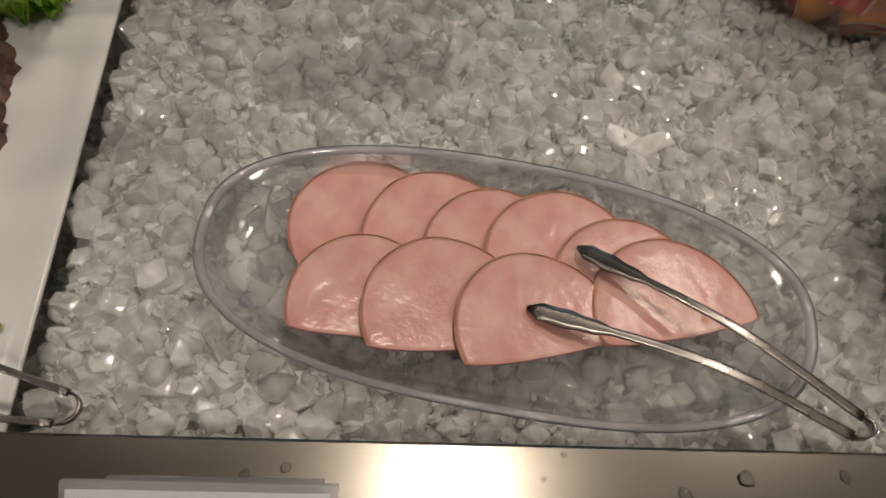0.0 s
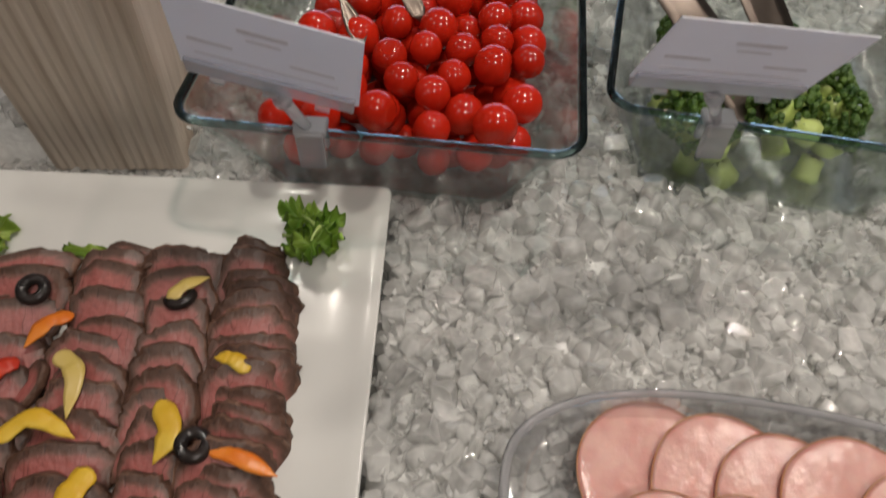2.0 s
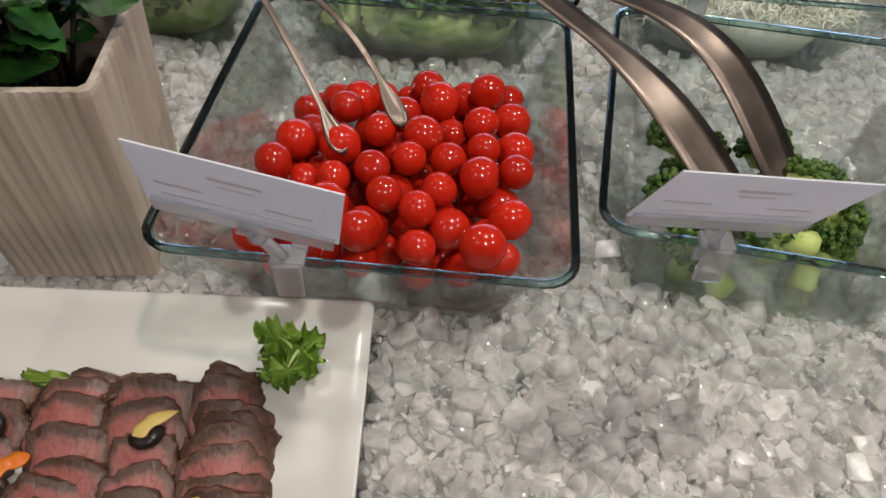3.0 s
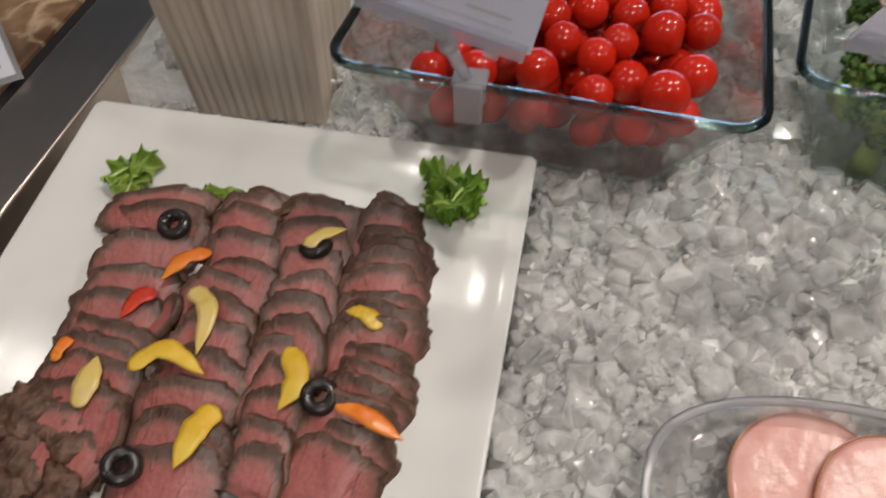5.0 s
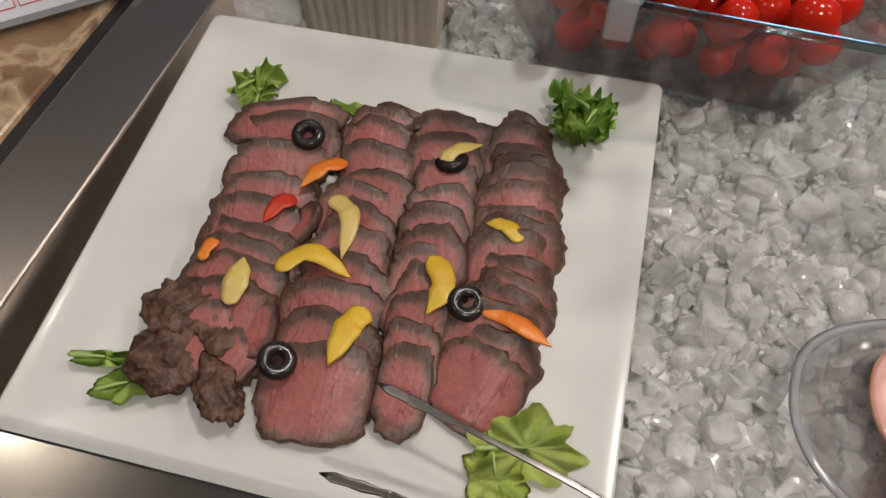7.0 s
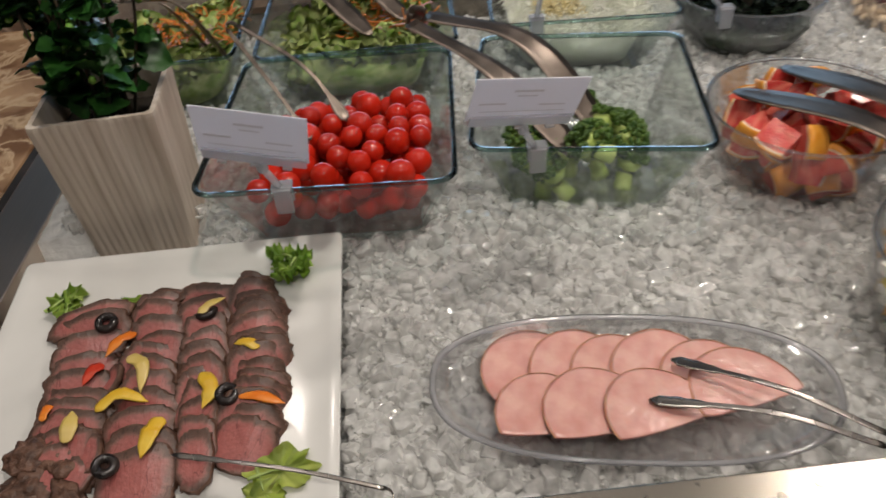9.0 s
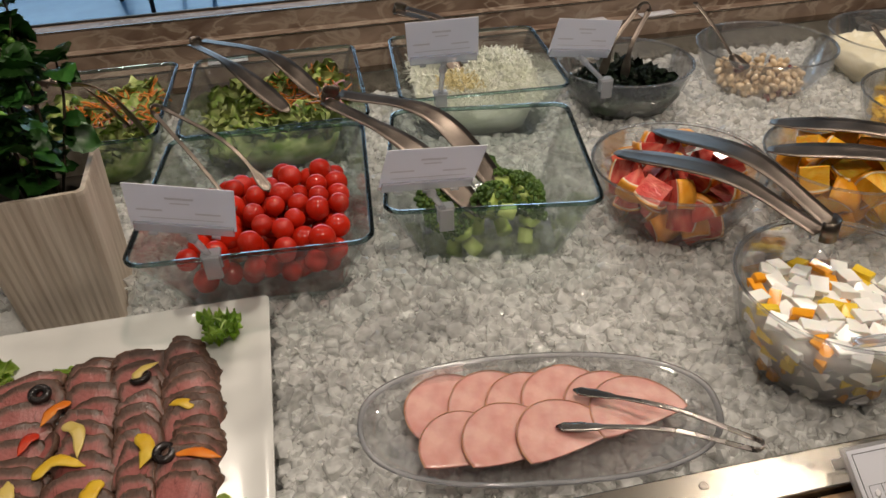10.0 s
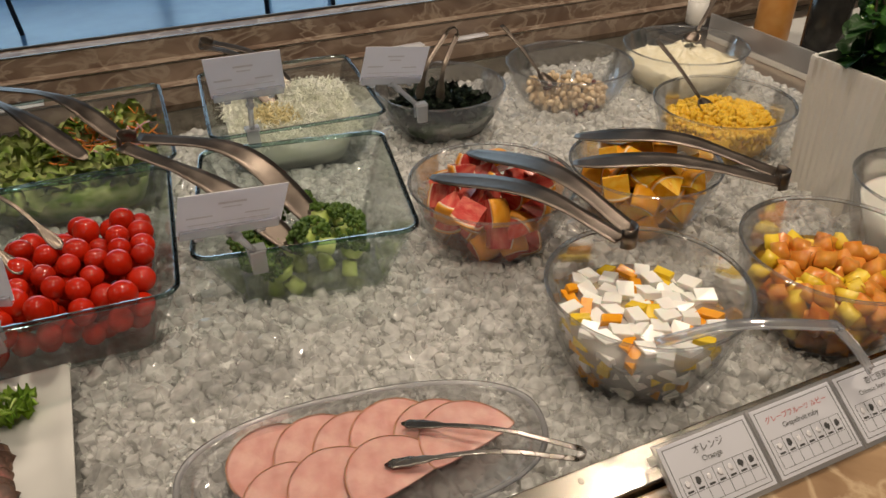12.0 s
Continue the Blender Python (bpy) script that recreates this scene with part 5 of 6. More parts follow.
pepper((-0.036, 0.118), (-0.016, 0.112), (0.003, 0.105), 0.0085, M_PEPO, OL)
pepper((-0.079, 0.202), (-0.072, 0.212), (-0.058, 0.221), 0.0072, M_PEPP, PL, 0.0230)


def frilly_leaf(x, y, size, turn, mat, label, n_lobes=9, ruff=0.35, aspect=1.0, seed=0, lift=0.006):
    """A lettuce leaf: ruffled blade with lobed edge and a stalk."""
    rs = random.Random(seed)
    t = thing("lettuce_leaf", pose(x, y, on_plate(x, y, lift), 6, 0, turn), label, "lettuce", "lettuce leaves")
    bm = bmesh.new()
    n, R = 84, 8
    c = bm.verts.new((0, 0, 0.002))
    rings = []
    for k in range(1, R + 1):
        f = k / R
        ring = []
        for i in range(n):
            a = 6.283 * i / n
            lob = 1 + (0.10 * math.sin(n_lobes * a + seed) + 0.34 * noise.noise(Vector((math.cos(a) * 1.6, math.sin(a) * 1.6, seed * 3.7))) + 0.10 * noise.noise(Vector((math.cos(a) * 9, math.sin(a) * 9, seed)))) * f ** 2
            z = size * ruff * f ** 1.5 * (0.45 * math.sin(n_lobes * a * 0.5 + f * 4 + seed) + 0.30 * math.sin(n_lobes * 1.3 * a + seed) + 0.25)
            ring.append(bm.verts.new((size * f * lob * math.cos(a), size * aspect * f * lob * math.sin(a), max(-lift + 0.001, z))))
        rings.append(ring)
    for i in range(n):
        j = (i + 1) % n
        bm.faces.new((c, rings[0][i], rings[0][j]))
        for a, b in zip(rings, rings[1:]):
            bm.faces.new((a[i], b[i], b[j], a[j]))
    bmesh.ops.solidify(bm, geom=bm.faces[:], thickness=0.0006)
    part("blade", bm, mat, t)
    part("stalk", tube_bm(spline([(0, 0, 0.003), (-size * 0.5, 0, 0.004), (-size * 0.95, 0, 0.0035)], 8), [0.0006, 0.0007, 0.0008, 0.0010, 0.0011, 0.0012, 0.0013, 0.0014, 0.0014], 8), M_STALK, t)


for k, (dx, dy, s, tr) in enumerate([(0, 0, 0.019, 0), (0.008, 0.006, 0.015, 70), (-0.006, 0.010, 0.015, 140), (0.004, -0.012, 0.013, 250)]):
    frilly_leaf(-0.004 + dx, 0.262 + dy, s, tr, M_LEAFDARK, "curly dark green lettuce tuft on the plate", 11, 0.7, 0.85, k + 1, 0.008 + 0.004 * k)
for k, (dx, dy, s, tr) in enumerate([(0, 0, 0.018, 60), (0.006, -0.012, 0.014, 100)]):
    frilly_leaf(-0.218 + dx, 0.254 + dy, s, tr, M_LEAF, "curly light green lettuce leaf behind the beef", 9, 0.5, 0.8, k + 8)
frilly_leaf(-0.146, 0.247, 0.022, 170, M_LEAF, "small feathery green leaf behind the beef", 7, 0.2, 0.28, 13, 0.003)
frilly_leaf(-0.208, 0.042, 0.017, 30, M_LEAF, "pale stemmed green leaf beside the beef", 6, 0.25, 0.6, 14)
frilly_leaf(-0.226, 0.052, 0.020, 10, M_LEAF, "pale stemmed green leaf beside the beef", 5, 0.2, 0.28, 15)
frilly_leaf(0.000, 0.057, 0.027, 15, M_LEAFPALE, "flat light green lettuce leaf under the tongs", 8, 0.16, 0.72, 16, 0.003)
frilly_leaf(-0.012, 0.041, 0.023, -70, M_LEAFPALE, "flat light green lettuce leaf under the tongs", 8, 0.16, 0.7, 17, 0.002)

# ---- ham plate ----
hp = thing("oval_ham_plate", pose(HAM_C[0], HAM_C[1], -0.020, 0, 0, HAM_TURN), "clear oval plastic plate pressed into the ice", "plate")


def oval(a, b, z, n=64, e=0.82):
    out = []
    for i in range(n):
        t = 6.283185 * i / n
        c, s = math.cos(t), math.sin(t)
        out.append((a * abs(c) ** e * (1 if c > 0 else -1) * (1 + 0.004 * math.sin(7 * t)), b * abs(s) ** e * (1 if s > 0 else -1) * (1 + 0.006 * math.sin(5 * t)), z))
    return out


part("body", loft_bm([oval(HAM_A * 0.80, HAM_B * 0.74, 0.0), oval(HAM_A * 0.90, HAM_B * 0.86, 0.004), oval(HAM_A * 0.985, HAM_B * 0.97, 0.0200),
                      oval(HAM_A * 0.965, HAM_B * 0.93, 0.0205), oval(HAM_A * 0.87, HAM_B * 0.80, 0.0075), oval(HAM_A * 0.79, HAM_B * 0.70, 0.004)], True, True), M_HPLATE, hp)
part("rim", loft_bm([oval(HAM_A * 0.965, HAM_B * 0.935, 0.0195), oval(HAM_A * 0.975, HAM_B * 0.955, 0.0225), oval(HAM_A * 0.995, HAM_B * 0.99, 0.0225),
                     oval(HAM_A, HAM_B, 0.0200), oval(HAM_A * 0.985, HAM_B * 0.965, 0.0180), oval(HAM_A * 0.965, HAM_B * 0.935, 0.0195)]), M_HRIM, hp, "rounded glinting plastic rim")


def ham_slice(seed, R, cut):
    """A thin ham slice: round above, cut straight below, with a smoked rim."""
    n = 56

    def ring(bm, f, z):
        out = []
        for i in range(n):
            a = 6.283185 * i / n
            x, y = R * math.cos(a), R * math.sin(a) * 1.05
            if y < -cut:
                y = -cut - 0.10 * (-cut - y)
            k = 1 + 0.03 * noise.noise(Vector((math.cos(a), math.sin(a), seed)))
            x, y = x * f * k, (y + cut * 0.4) * f * k - cut * 0.4
            out.append(bm.verts.new((x, y, z + 0.0009 * noise.noise(Vector((x * 40, y * 40, seed * 2))))))
        return out

    fa, rm = bmesh.new(), bmesh.new()
    loops = [ring(fa, f, z) for f, z in ((0.985, 0.0), (0.985, 0.0019), (0.94, 0.0022), (0.75, 0.0022), (0.45, 0.0022), (0.2, 0.0022))]
    for a, b in zip(loops, loops[1:]):
        for i in range(n):
            fa.faces.new((a[i], a[(i + 1) % n], b[(i + 1) % n], b[i]))
    fa.faces.new(loops[0])
    fa.faces.new(loops[-1])
    hi = int(n * 0.56)
    loops = [ring(rm, f, z) for f, z in ((0.98, -0.0001), (1.005, 0.0006), (1.003, 0.0021), (0.990, 0.0023))]
    for a, b in zip(loops, loops[1:]):
        for i in list(range(0, hi)) + list(range(n - 3, n)):
            rm.faces.new((a[i], a[(i + 1) % n], b[(i + 1) % n], b[i]))
    return mesh_of("face", fa, M_HAM), mesh_of("smoked_rim", rm, M_HAMRIM)


HAMS = [(0.206, 0.119, 0.043, 4, 0.7), (0.246, 0.112, 0.044, 2, 0.6), (0.277, 0.103, 0.042, 0, 0.6), (0.312, 0.100, 0.044, 0, 0.6), (0.346, 0.084, 0.042, 8, 0.3), (0.368, 0.067, 0.046, 14, 0.12),
        (0.207, 0.068, 0.039, 0, 0.35), (0.248, 0.063, 0.043, 6, 0.35), (0.294, 0.055, 0.043, 14, 0.22)]
for k, (x, y, R, turn, cut) in enumerate(HAMS):
    back = k < 6
    hs = thing("ham_slice", pose(x, y, -0.0135 + (0.0016 * k if back else 0.0088 + 0.0018 * (k - 6)), 3, 4, turn), "thin half-round slice of pink ham with smoked edge", "ham", "ham slices")
    fa, rm = ham_slice(k, R, R * cut)
    part("face", fa, None, hs)
    part("smoked_rim", rm, None, hs, "thin orange-brown smoked rim")

# ---- price cards on clips ----
def price_card(tl, tr, down, foot, label):
    tl, tr, down = Vector(tl), Vector(tr), Vector(down)
    ux = (tr - tl).normalized()
    w, h = (tr - tl).length, down.length
    dn = (down - ux * down.dot(ux)).normalized()
    nn = (-dn).cross(ux).normalized()
    nn = nn if nn.y < 0 else -nn
    M = Matrix((ux.to_4d(), (-dn).to_4d(), ux.cross(-dn).to_4d(), (0, 0, 0, 1))).transposed()
    M.translation = tl
    for i in range(3):
        M[3][i] = 0
    t = thing("price_card", M, label, "price card", "price cards")
    part("sheet", box_bm(0, w, -h, 0, -0.0004, 0.0004), M_PAPER, t, "white paper card with faint grey print", smooth=False)
    for x0, x1, yy, hh in ((0.36, 0.62, 0.26, 0.045), (0.40, 0.58, 0.38, 0.03), (0.08, 0.32, 0.56, 0.04), (0.62, 0.86, 0.60, 0.035), (0.10, 0.88, 0.76, 0.02)):
        part("print_bar", box_bm(w * x0, w * x1, -h * (yy + hh), -h * yy, 0.0005, 0.0007), M_INK, t, smooth=False)
    part("holder_strip", box_bm(0.002, w - 0.002, -h - 0.006, -h + 0.006, -0.0022, 0.0026, 0.0008), M_CLIP, t, "clear plastic holder strip", smooth=False)
    for q in (0.2, 0.5, 0.8):
        part("tooth", box_bm(w * q - 0.004, w * q + 0.004, -h - 0.0085, -h - 0.0055, -0.0022, 0.0045, 0.0006), M_CLIP, t, smooth=False)
    Mi = M.inverted()
    a, b = Vector((w * 0.5, -h - 0.004, 0)), Mi @ Vector(foot)
    bmk = bmesh.new()
    bmesh.ops.create_icosphere(bmk, subdivisions=2, radius=0.0055, matrix=Matrix.Translation(a.lerp(b, 0.25)))
    part("knob", bmk, M_CLIP, t, "clear ball joint")
    part("stem", tube_bm([a, a.lerp(b, 0.5), b], 0.0035, 10), M_CLIP, t)
    clip = new("clip")
    clip.parent = t
    clip.matrix_basis = Mi @ pose(*foot)
    for nm, bb in (("jaw", box_bm(-0.008, 0.008, -0.009, -0.004, -0.020, 0.006, 0.0015)), ("jaw", box_bm(-0.008, 0.008, 0.004, 0.008, -0.016, 0.006, 0.0015)),
                   ("bridge", box_bm(-0.0095, 0.0095, -0.007, 0.007, 0.0025, 0.0075, 0.0015))):
        part(nm, bb, M_CLIP, clip, smooth=False)
    return t


price_card((-0.042, 0.239, 0.201), (0.047, 0.231, 0.183), (-0.015, 0.021, -0.052), (0.006, 0.271, 0.091), "white price card clipped to the tomato dish")
price_card((0.181, 0.235, 0.200), (0.274, 0.246, 0.187), (0.004, 0.022, -0.048), (0.240, 0.293, 0.092), "white price card clipped to the broccoli dish")
price_card((0.243, 0.523, 0.214), (0.331, 0.513, 0.216), (0.004, 0.018, -0.054), (0.292, 0.580, 0.091), "white price card clipped to the cabbage dish")
price_card((0.455, 0.575, 0.182), (0.551, 0.590, 0.164), (0.016, 0.012, -0.046), (0.530, 0.580, 0.081), "white price card clipped to the seaweed bowl")

# ---- tongs and spoons ----
tongs((0.447, 0.006, 0.006), ((0.316, 0.103, 0.005), (0.287, 0.066, 0.005)), "slim steel tongs resting on the ham plate", mids=((0.384, 0.056, 0.015), (0.370, 0.036, 0.014)),
      w_handle=0.0052, w_tip=0.0100, tip_share=0.24, gap=0.012, teeth=0.0004, dish=0.03, mat=M_DARKTONG)
tongs((0.088, 0.008, 0.003), ((-0.076, 0.060, 0.010), (-0.090, 0.014, 0.004)), "slim steel tongs on the beef plate", mids=((0.015, 0.036, 0.010), (0.000, 0.008, 0.006)),
      w_handle=0.0034, w_tip=0.0046, tip_share=0.22, gap=0.014, teeth=0.0003, dish=0.03, mat=M_DARKTONG)
tongs((-0.060, 0.502, 0.158), ((0.061, 0.398, 0.083), (0.023, 0.373, 0.080)), "small steel tongs standing in the cherry tomatoes", mids=((0.020, 0.444, 0.126), (-0.012, 0.426, 0.114)),
      w_handle=0.0048, w_tip=0.013, tip_share=0.24, gap=0.012, dish=0.15)
tongs((0.140, 0.512, 0.142), ((0.327, 0.365, 0.052), (0.292, 0.338, 0.050)), "large steel serving tongs in the broccoli dish", mids=((0.258, 0.442, 0.130), (0.222, 0.412, 0.112)),
      w_handle=0.019, w_tip=0.034, tip_share=0.7, gap=0.022, dish=0.03)
tongs((-0.054, 0.873, 0.107), ((0.134, 0.655, 0.078), (0.086, 0.628, 0.074)), "large steel serving tongs resting on the salad dish", mids=((0.066, 0.742, 0.118), (0.012, 0.728, 0.112)),
      w_handle=0.012, w_tip=0.028, tip_share=0.6, gap=0.018, dish=0.03)
tongs((-0.205, 0.610, 0.165), ((-0.095, 0.600, 0.070), (-0.130, 0.650, 0.068)), "steel serving tongs in the salad dish by the planter", mids=((-0.130, 0.585, 0.150), (-0.165, 0.630, 0.140)),
      w_handle=0.014, w_tip=0.032, tip_share=0.55, gap=0.022, dish=0.03)
tongs((0.590, 0.160, 0.094), ((0.530, 0.420, 0.084), (0.462, 0.380, 0.084)), "wide steel serving tongs lying across the grapefruit bowl", mids=((0.577, 0.295, 0.106), (0.536, 0.273, 0.102)),
      w_handle=0.022, w_tip=0.034, tip_share=0.75, gap=0.022, dish=0.03)
tongs((0.820, 0.190, 0.092), ((0.672, 0.398, 0.086), (0.632, 0.338, 0.084)), "wide steel serving tongs lying across the orange bowl", mids=((0.757, 0.307, 0.105), (0.723, 0.266, 0.101)),
      w_handle=0.022, w_tip=0.034, tip_share=0.75, gap=0.022, dish=0.03)
tongs((0.274, 0.830, 0.140), ((0.345, 0.700, 0.068), (0.385, 0.730, 0.068)), "steel serving tongs in the shredded cabbage", mids=((0.320, 0.770, 0.125), (0.345, 0.790, 0.120)),
      w_handle=0.014, w_tip=0.032, tip_share=0.5, gap=0.022, dish=0.03)
tongs((0.632, 0.690, 0.150), ((0.585, 0.640, 0.055), (0.560, 0.665, 0.055)), "slim steel tongs standing in the seaweed", w_handle=0.008, w_tip=0.014, gap=0.018, dish=0.1)


def spoon(name, end, neck, tip, label, mat, bowl=0.018, w=0.006, slots=False):
    t = thing(name, Matrix.Identity(4), label, "spoon", "serving spoons")
    e, n, p = Vector(end), Vector(neck), Vector(tip)
    pts = spline([e, e.lerp(n, 0.5) + Vector((0, 0, 0.003)), n], 14)
    part("handle", blade_bm(pts, [w * (1.35 - 0.5 * i / 14) for i in range(15)], (0, 0, 1) if abs((n - e).normalized().z) < 0.9 else (0, 1, 0), 0.0018, 0.05), mat, t)
    q = spline([n, n.lerp(p, 0.5) - Vector((0, 0, 0.004)), p], 12)
    part("bowl", blade_bm(q, [max(w * 0.8, 2 * bowl * math.sqrt(max(0.0, 1 - (2 * (i / 12) - 1) ** 2))) for i in range(13)], (0, 0, 1), 0.0012, 0.18), mat, t)


spoon("serving_spoon", (0.752, 0.760, 0.120), (0.778, 0.672, 0.062), (0.792, 0.640, 0.048), "steel slotted spoon standing in the beans", M_TONG, 0.016)
spoon("serving_spoon", (1.155, 0.690, 0.150), (1.085, 0.660, 0.090), (1.060, 0.650, 0.082), "steel spoon standing in the potato salad", M_TONG, 0.016)
spoon("serving_spoon", (0.905, 0.545, 0.135), (0.925, 0.455, 0.072), (0.935, 0.425, 0.060), "steel spoon standing in the sweetcorn", M_TONG, 0.016)
lad = thing("plastic_ladle", Matrix.Identity(4), "clear plastic ladle lying across the jelly bowl", "ladle")
part("handle", blade_bm(spline([(0.540, 0.050, 0.060), (0.600, 0.020, 0.083), (0.662, -0.018, 0.090), (0.668, -0.022, 0.089)], 18), [0.012] * 19, (0, 0, 1), 0.003, 0.08), M_LADLE, lad)
part("hook", blade_bm(spline([(0.667, -0.022, 0.089), (0.677, -0.036, 0.076), (0.686, -0.052, 0.058)], 10), [0.012] * 11, (0, 0, 1), 0.003, 0.08), M_LADLE, lad)
part("cup", lathe_bm([(0, 0.0), (0.012, 0.001), (0.020, 0.008), (0.022, 0.016), (0.0205, 0.016), (0.0185, 0.009), (0.011, 0.003), (0, 0.002)], 28), M_LADLE, lad, m=pose(0.530, 0.072, 0.026, 20, -10, 0))


# ---- allergen labels along the front ----
def text_bm(body, size, mat):
    cu = bpy.data.curves.new("writing", "FONT")
    cu.body, cu.size, cu.align_x = body, size, "CENTER"
    cu.resolution_u = 2
    tmp = bpy.data.objects.new("writing", cu)
    me = bpy.data.meshes.new_from_object(tmp)
    bpy.data.objects.remove(tmp)
    me.materials.clear()
    me.materials.append(mat)
    return me


def allergen_label(x, lines, label, w=0.090, h=0.058):
    """A slanted label in a clear holder, with a title and a table of allergens."""
    t = thing("allergen_label", pose(x, -0.0325, 0.036, 33, 0, 0), label, "label", "allergen labels")
    part("holder", box_bm(-0.003, w + 0.001, -h - 0.004, 0.003, -0.0045, -0.0012, 0.0008), M_CLIP, t, "clear acrylic holder", smooth=False)
    part("foot", box_bm(0.004, w - 0.006, -0.012, -0.004, -0.030, -0.005, 0.0008), M_CLIP, t, smooth=False)
    part("sheet", box_bm(0, w - 0.002, -h, 0, -0.0010, 0.0), M_PAPER, t, "white printed sheet", smooth=False)

    def bar(a, b, c, d, mat=M_BLACKINK):
        part("print_bar", box_bm(a, b, c, d, 0.0001, 0.0003), mat, t, smooth=False)

    W = w - 0.002
    for a, b, c, d in ((0.003, W - 0.003, -0.0035, -0.0030), (0.003, W - 0.003, -h + 0.0028, -h + 0.0033), (0.003, 0.0035, -h + 0.003, -0.003), (W - 0.0035, W - 0.003, -h + 0.003, -0.003)):
        bar(a, b, c, d)
    x0, x1, y0, y1 = 0.007, W - 0.007, -h + 0.007, -h + 0.031
    for yy in (y0, y0 + 0.010, y1):
        bar(x0, x1, yy, yy + 0.0003)
    for i in range(8):
        xx = x0 + (x1 - x0) * i / 7
        bar(xx, xx + 0.0003, y0, y1)
        if i < 7:
            cx = xx + (x1 - x0) / 14
            part("pictogram", blob_bm(0.0030, i + 2, (0.75, 1, 0.05), 0.6, 2), M_BLACKINK if i in (1, 5, 6) else M_INK, t, m=pose(cx, y1 - 0.006, 0.0003))
            bar(cx - 0.0028, cx + 0.0028, y1 - 0.0128, y1 - 0.0112)
    for body, size, yy, mat in lines:
        part("writing", text_bm(body, size, mat), None, t, m=pose(W / 2, yy, 0.0006))
    return t


allergen_label(0.483, [("オレンジ", 0.0078, -0.0140, M_BLACKINK), ("Orange", 0.0066, -0.0215, M_BLACKINK)], "white allergen label for orange in clear holder")
allergen_label(0.577, [("グレープフルーツ ルビー", 0.0060, -0.0135, M_REDINK), ("Grapefruit ruby", 0.0062, -0.0210, M_BLACKINK)], "white allergen label for ruby grapefruit in clear holder")
allergen_label(0.671, [("杏仁豆腐", 0.0070, -0.0135, M_BLACKINK), ("Chinese Style Almond", 0.0058, -0.0210, M_BLACKINK)], "white allergen label for almond jelly in clear holder")
allergen_label(0.104, [], "white allergen label in clear holder before the ham", 0.098)

# signs on the marble beside the beef
SIGN_M = Matrix(((0.743, -0.641, 0.193, -0.4525), (0.669, 0.711, -0.215, 0.333), (0.0, 0.289, 0.957, 0.031), (0, 0, 0, 1)))
sg = thing("dish_sign", SIGN_M, "laminated dish sign with a beef picture and icons", "sign")
part("backing", box_bm(-0.065, 0.078, -0.085, 0.085, -0.002, -0.0006, 0.0006), M_CLIP, sg, "clear laminate edge", smooth=False)
part("sheet", box_bm(-0.062, 0.074, -0.080, 0.080, -0.0005, 0.0004), M_PAPER, sg, smooth=False)
part("picture", box_bm(-0.060, 0.072, -0.010, 0.079, 0.0006, 0.0009), M_BEEFPRINT, sg, "printed beef picture", smooth=False)
for i in range(7):
    xx = -0.056 + i * 0.0178
    part("pictogram_box", box_bm(xx, xx + 0.0155, -0.072, -0.054, 0.0006, 0.0008), M_REDINK, sg, smooth=False)
    part("pictogram", box_bm(xx + 0.0008, xx + 0.0147, -0.0712, -0.0548, 0.0010, 0.0011), M_PAPER, sg, smooth=False)
    part("icon", blob_bm(0.0055, i + 1, (1, 0.8, 0.06), 0.5, 2), M_REDINK if i > 3 else M_INK, sg, m=pose(xx + 0.0077, -0.062, 0.0013))
part("foot", box_bm(-0.05, 0.06, 0.02, 0.07, -0.040, -0.003, 0.001), M_CLIP, sg, smooth=False)
sl = thing("dish_sign", pose(-0.500, 0.540, 0.000, 6, 0, 24), "dish sign with a salmon picture on the marble", "sign")
part("sheet", box_bm(-0.08, 0.08, -0.06, 0.06, 0.0, 0.0015), M_PAPER, sl, smooth=False)
part("picture", box_bm(-0.078, 0.078, -0.058, 0.058, 0.0017, 0.002), M_SALMON, sl, "printed salmon picture", smooth=False)

# water drops on the steel strip
for k, (x, y, r) in enumerate([(0.383, -0.014, 0.0042), (0.178, -0.013, 0.0026), (0.161, -0.017, 0.0028), (0.353, -0.021, 0.0034), (0.262, -0.010, 0.0016), (0.290, -0.016, 0.0014), (0.40, -0.026, 0.0018),
                               (0.43, -0.012, 0.003), (0.46, -0.006, 0.0035), (0.475, -0.016, 0.003), (0.52, -0.010, 0.0035), (0.57, -0.008, 0.003), (0.62, -0.012, 0.0028), (0.30, -0.005, 0.0015)]):
    tagged(part("water_drop", blob_bm(r, k, (1, 0.85, 0.30), 0.3, 2), M_WATER, m=pose(x, y, 0.0002, 0, 0, 40 * k)), "clear water drop on the steel strip", "water drop", "water drops")


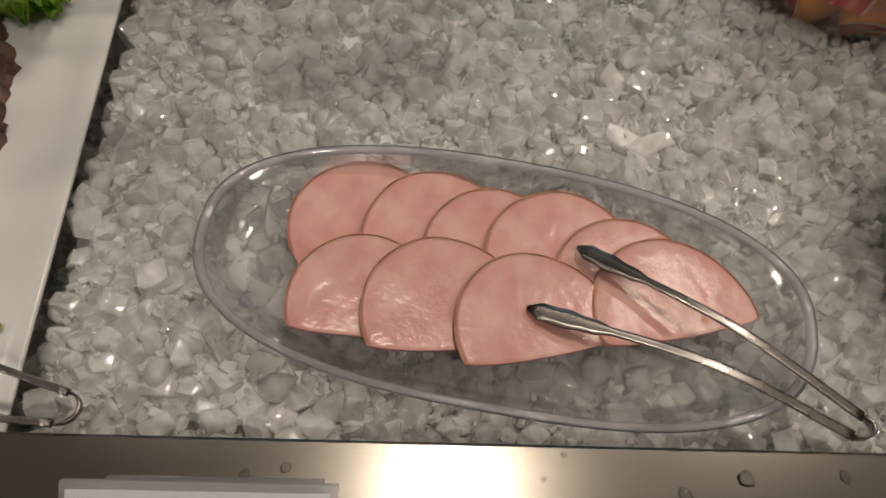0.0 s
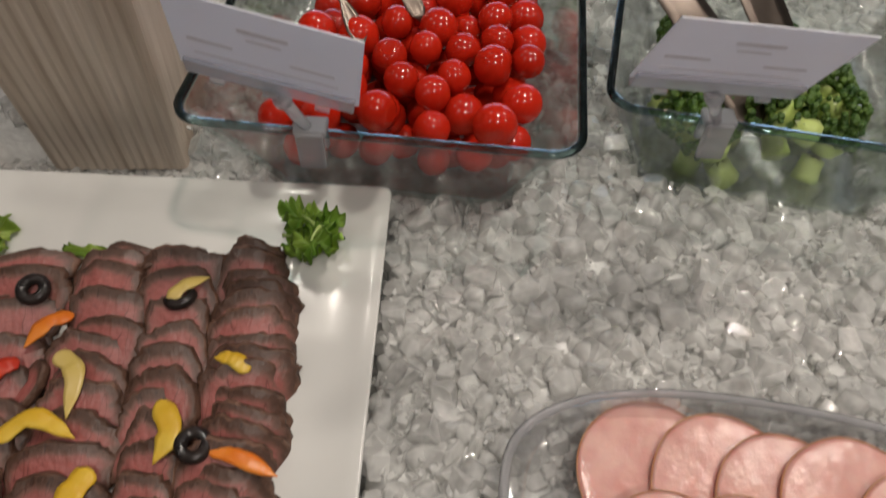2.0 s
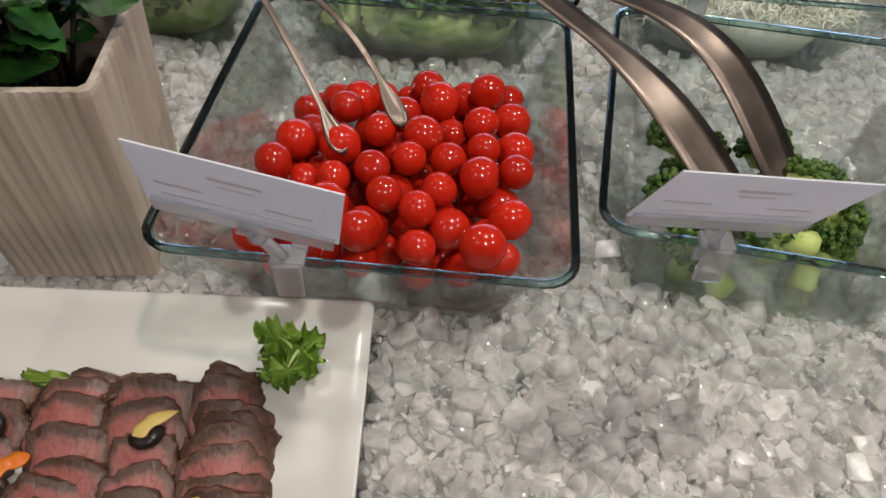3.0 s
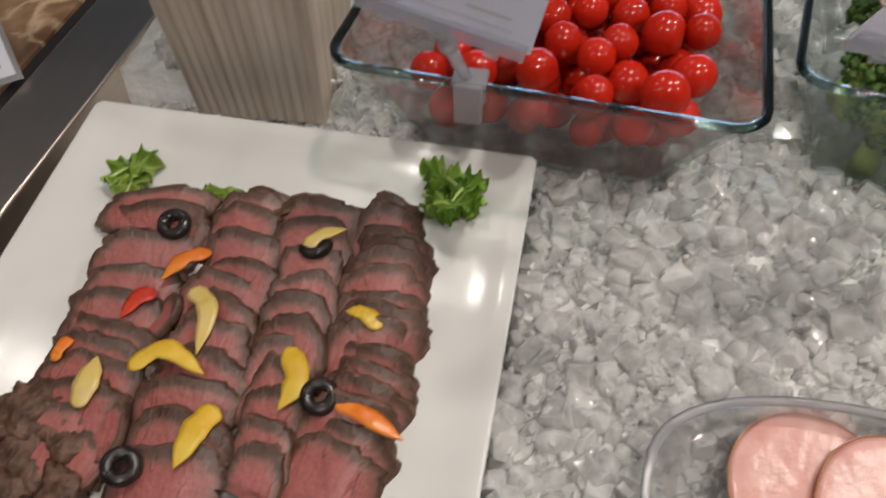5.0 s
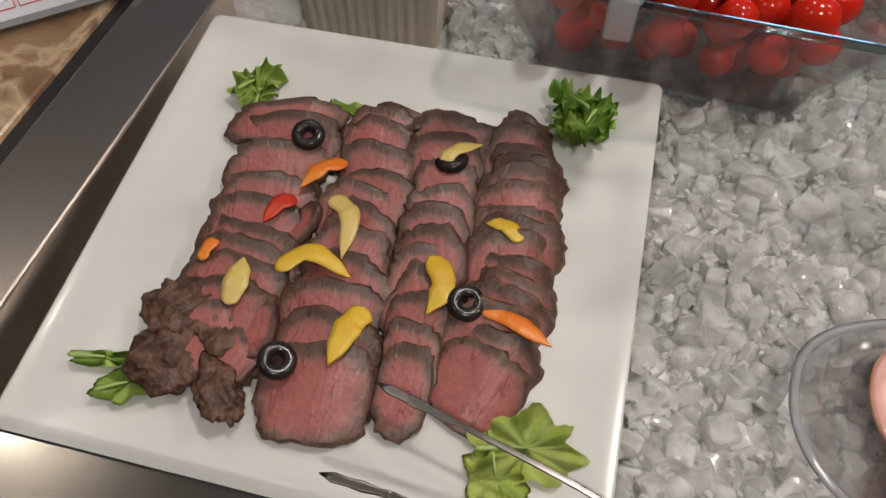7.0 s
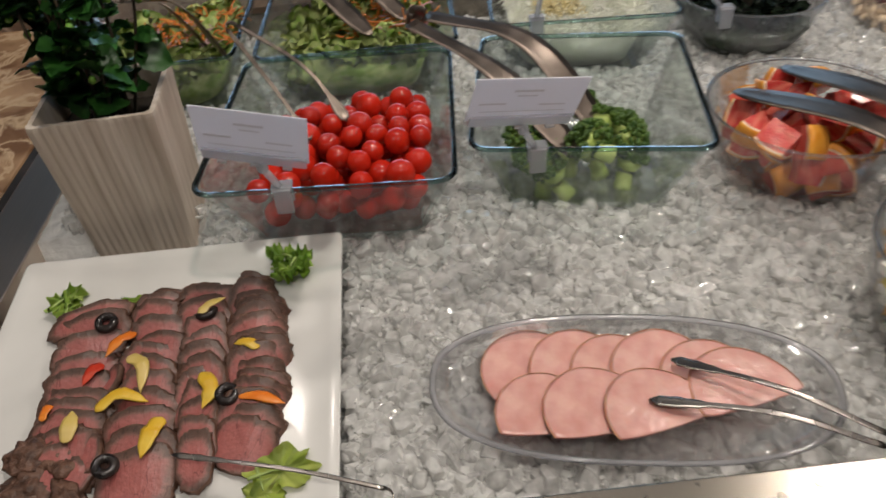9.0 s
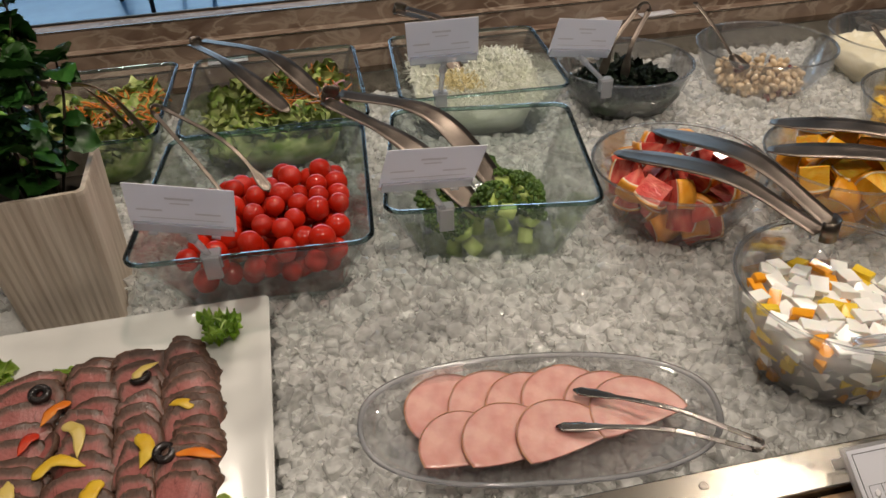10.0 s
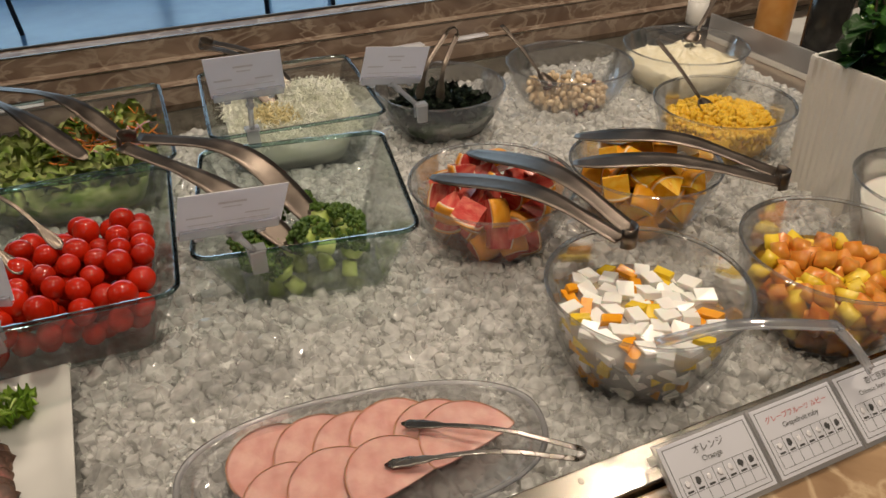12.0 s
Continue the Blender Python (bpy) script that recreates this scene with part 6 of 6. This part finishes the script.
# ---- planters ----
def planter(cx, cy, w0, w1, z0, z1, turn, ribs, mat, label):
    t = thing("square_planter", pose(cx, cy, z0, 0, 0, turn), label, "planter", "square planters")
    H = z1 - z0

    def ring(f, inset=0.0, ribbed=True):
        half = (w0 + (w1 - w0) * f) / 2 - inset
        pts = []
        for sx, sy, dx, dy in ((1, -1, 0, 1), (1, 1, -1, 0), (-1, 1, 0, -1), (-1, -1, 1, 0)):
            for i in range(ribs * 2):
                u = i / (ribs * 2)
                o = (0.0012 if (i % 2 and ribbed) else 0.0)
                c = half - (0.002 if i == 0 else 0)
                pts.append((sx * c + dx * 2 * half * u - (sx if dx == 0 else 0) * o, sy * c + dy * 2 * half * u - (sy if dy == 0 else 0) * o, H * f))
        return pts

    part("pot", loft_bm([ring(0), ring(0.98), ring(1.0, 0.0006), ring(1.0, 0.006, False), ring(0.72, 0.006, False)], True), mat, t, smooth=False)
    part("soil", loft_bm([ring(0.78, 0.0065, False), ring(0.79, 0.0065, False)], True, True), M_SOIL, t)
    return t


def leaf_mesh(seed, L, W, mat):
    rs = random.Random(seed)
    bm = bmesh.new()
    n = 8
    rows = []
    for i in range(n + 1):
        u = i / n
        w = W * math.sin(math.pi * min(1, 0.06 + 0.94 * u) ** 0.8) ** 0.7 * (1 if i < n else 0.15)
        z = -L * 0.30 * u * u
        rows.append([bm.verts.new((w * k, L * u, z + abs(k) * w * 0.25 + (0.002 * rs.uniform(-1, 1)))) for k in (-1, -0.5, 0, 0.5, 1)])
    for a, b in zip(rows, rows[1:]):
        for k in range(4):
            bm.faces.new((a[k], a[k + 1], b[k + 1], b[k]))
    bmesh.ops.solidify(bm, geom=bm.faces[:], thickness=0.0006)
    return mesh_of("leaf", bm, mat)


def greenery(pot, H, spread, tall, n_leaf, n_stem, n_berry, seed, big=1.0, bias=(0, 0)):
    rs = random.Random(seed)
    leaves = [leaf_mesh(seed + i, 0.030 * big * s, 0.0165 * big * s, M_PLANT) for i, s in enumerate((0.6, 0.9, 1.2, 1.5))]
    bm = blob_bm(0.0045 * big, 1, (1, 1, 1.1), 0.1, 2)
    berry = mesh_of("berry", bm, M_BERRY)
    paths = []
    for k in range(n_stem):
        a = rs.uniform(0, 6.28)
        s = spread * rs.uniform(0.3, 1.0)
        tip = Vector((math.cos(a) * s + bias[0], math.sin(a) * s + bias[1], H + tall * rs.uniform(0.35, 1.0)))
        base = Vector((math.cos(a) * 0.02, math.sin(a) * 0.02, H * 0.78))
        pts = spline([base, base.lerp(tip, 0.5) + Vector((rs.uniform(-0.015, 0.015), rs.uniform(-0.015, 0.015), tall * 0.15)), tip], 12)
        paths.append(pts)
        part("stem", tube_bm(pts, [0.0020 - 0.0010 * i / 12 for i in range(13)], 6), M_STEM, pot)
    for k in range(n_leaf):
        pts = rs.choice(paths)
        p = pts[rs.randrange(2, 13)]
        out = math.degrees(math.atan2(p.y, p.x)) - 90 + rs.uniform(-80, 80)
        part("leaf", rs.choice(leaves), None, pot, m=Matrix.Translation(p) @ Euler((radians(rs.uniform(-45, 55)), radians(rs.uniform(-40, 40)), radians(out))).to_matrix().to_4x4())
    for k in range(n_berry):
        p = rs.choice(paths)[rs.randrange(4, 13)] + Vector((rs.uniform(-0.01, 0.01), rs.uniform(-0.01, 0.01), rs.uniform(-0.01, 0.01)))
        part("berry", berry, None, pot, m=Matrix.Translation(p))


pot = planter(-0.174, 0.402, 0.104, 0.120, -0.030, 0.140, 4, 14, M_WOODR, "square limed wood planter with artificial green plant on ice")
greenery(pot, 0.170, 0.070, 0.20, 230, 20, 80, 5, 0.80, (-0.005, 0.02))
pot2 = planter(1.032, 0.272, 0.098, 0.116, -0.030, 0.170, 2, 11, M_WHITEPOT, "white ribbed square planter with artificial green plant")
greenery(pot2, 0.200, 0.065, 0.14, 130, 11, 10, 9, 0.95, (0.01, 0))


# ---- dressings on the shelf beyond the ice ----
shelf = thing("dressing_stand", pose(1.50, 0.70, -0.012), "white dressing stand with clear rail beyond the ice", "stand")
part("base", box_bm(-0.20, 0.5, -0.28, 0.16, 0, 0.012, 0.002), M_PLATE, shelf, smooth=False)
part("rail", box_bm(-0.20, -0.195, -0.28, 0.16, 0.013, 0.055, 0.001), M_CLIP, shelf, smooth=False)


def bottle(x, y, r, h, mat, label, cap=True):
    t = thing("dressing_bottle", pose(x, y, 0.0005), label, "bottle", "dressing bottles")
    part("body", lathe_bm([(0, 0), (r * 0.96, 0), (r, 0.004), (r, h * 0.72), (r * 0.8, h * 0.82), (r * 0.42, h * 0.9), (r * 0.42, h), (0, h)], 32), mat, t)
    if cap:
        part("cap", lathe_bm([(0, h + 0.022), (r * 0.46, h + 0.022), (r * 0.5, h + 0.018), (r * 0.5, h * 0.97), (r * 0.42, h * 0.97)], 24), M_PLATE, t, "white screw cap")
    return t


bottle(1.345, 0.735, 0.034, 0.180, M_DRESS, "bottle of orange-brown dressing on the stand")
bt = bottle(1.350, 0.618, 0.036, 0.170, M_SOY, "bottle of dark dressing with a white label")
bt2 = bottle(1.520, 0.640, 0.038, 0.190, M_SOY, "tall bottle of dark dressing with a white label")
bm = bmesh.new()
rows = [[bm.verts.new((0.0386 * math.cos(a), 0.0386 * math.sin(a), z)) for z in (0.05, 0.085)] for a in [radians(190 + 8 * i) for i in range(11)]]
for a, b in zip(rows, rows[1:]):
    bm.faces.new((a[0], b[0], b[1], a[1]))
part("paper_label", bm, M_PAPER, bt2, "white paper label")
tray = thing("black_tray", pose(1.30, 0.900, -0.0005), "small black tray on the steel rim", "tray")
part("base", box_bm(-0.07, 0.07, -0.022, 0.025, 0, 0.010, 0.003), M_TRIM, tray)
jar = thing("white_pot", pose(1.30, 0.902, 0.0098), "small white pot standing on the black tray", "pot")
part("body", lathe_bm([(0, 0), (0.020, 0), (0.022, 0.004), (0.022, 0.05), (0.019, 0.05), (0.019, 0.006), (0, 0.006)], 28), M_PLATE, jar)
for lx in (-0.02, 0.66, 0.80):
    nt = tagged(part("paper_note", box_bm(-0.035, 0.035, -0.011, 0.011, 0, 0.0015), M_PAPER, m=pose(lx, WELL_B + 0.049, 0.0302, 0, 0, 3)), "white paper note lying on the marble step", "note", "paper notes")
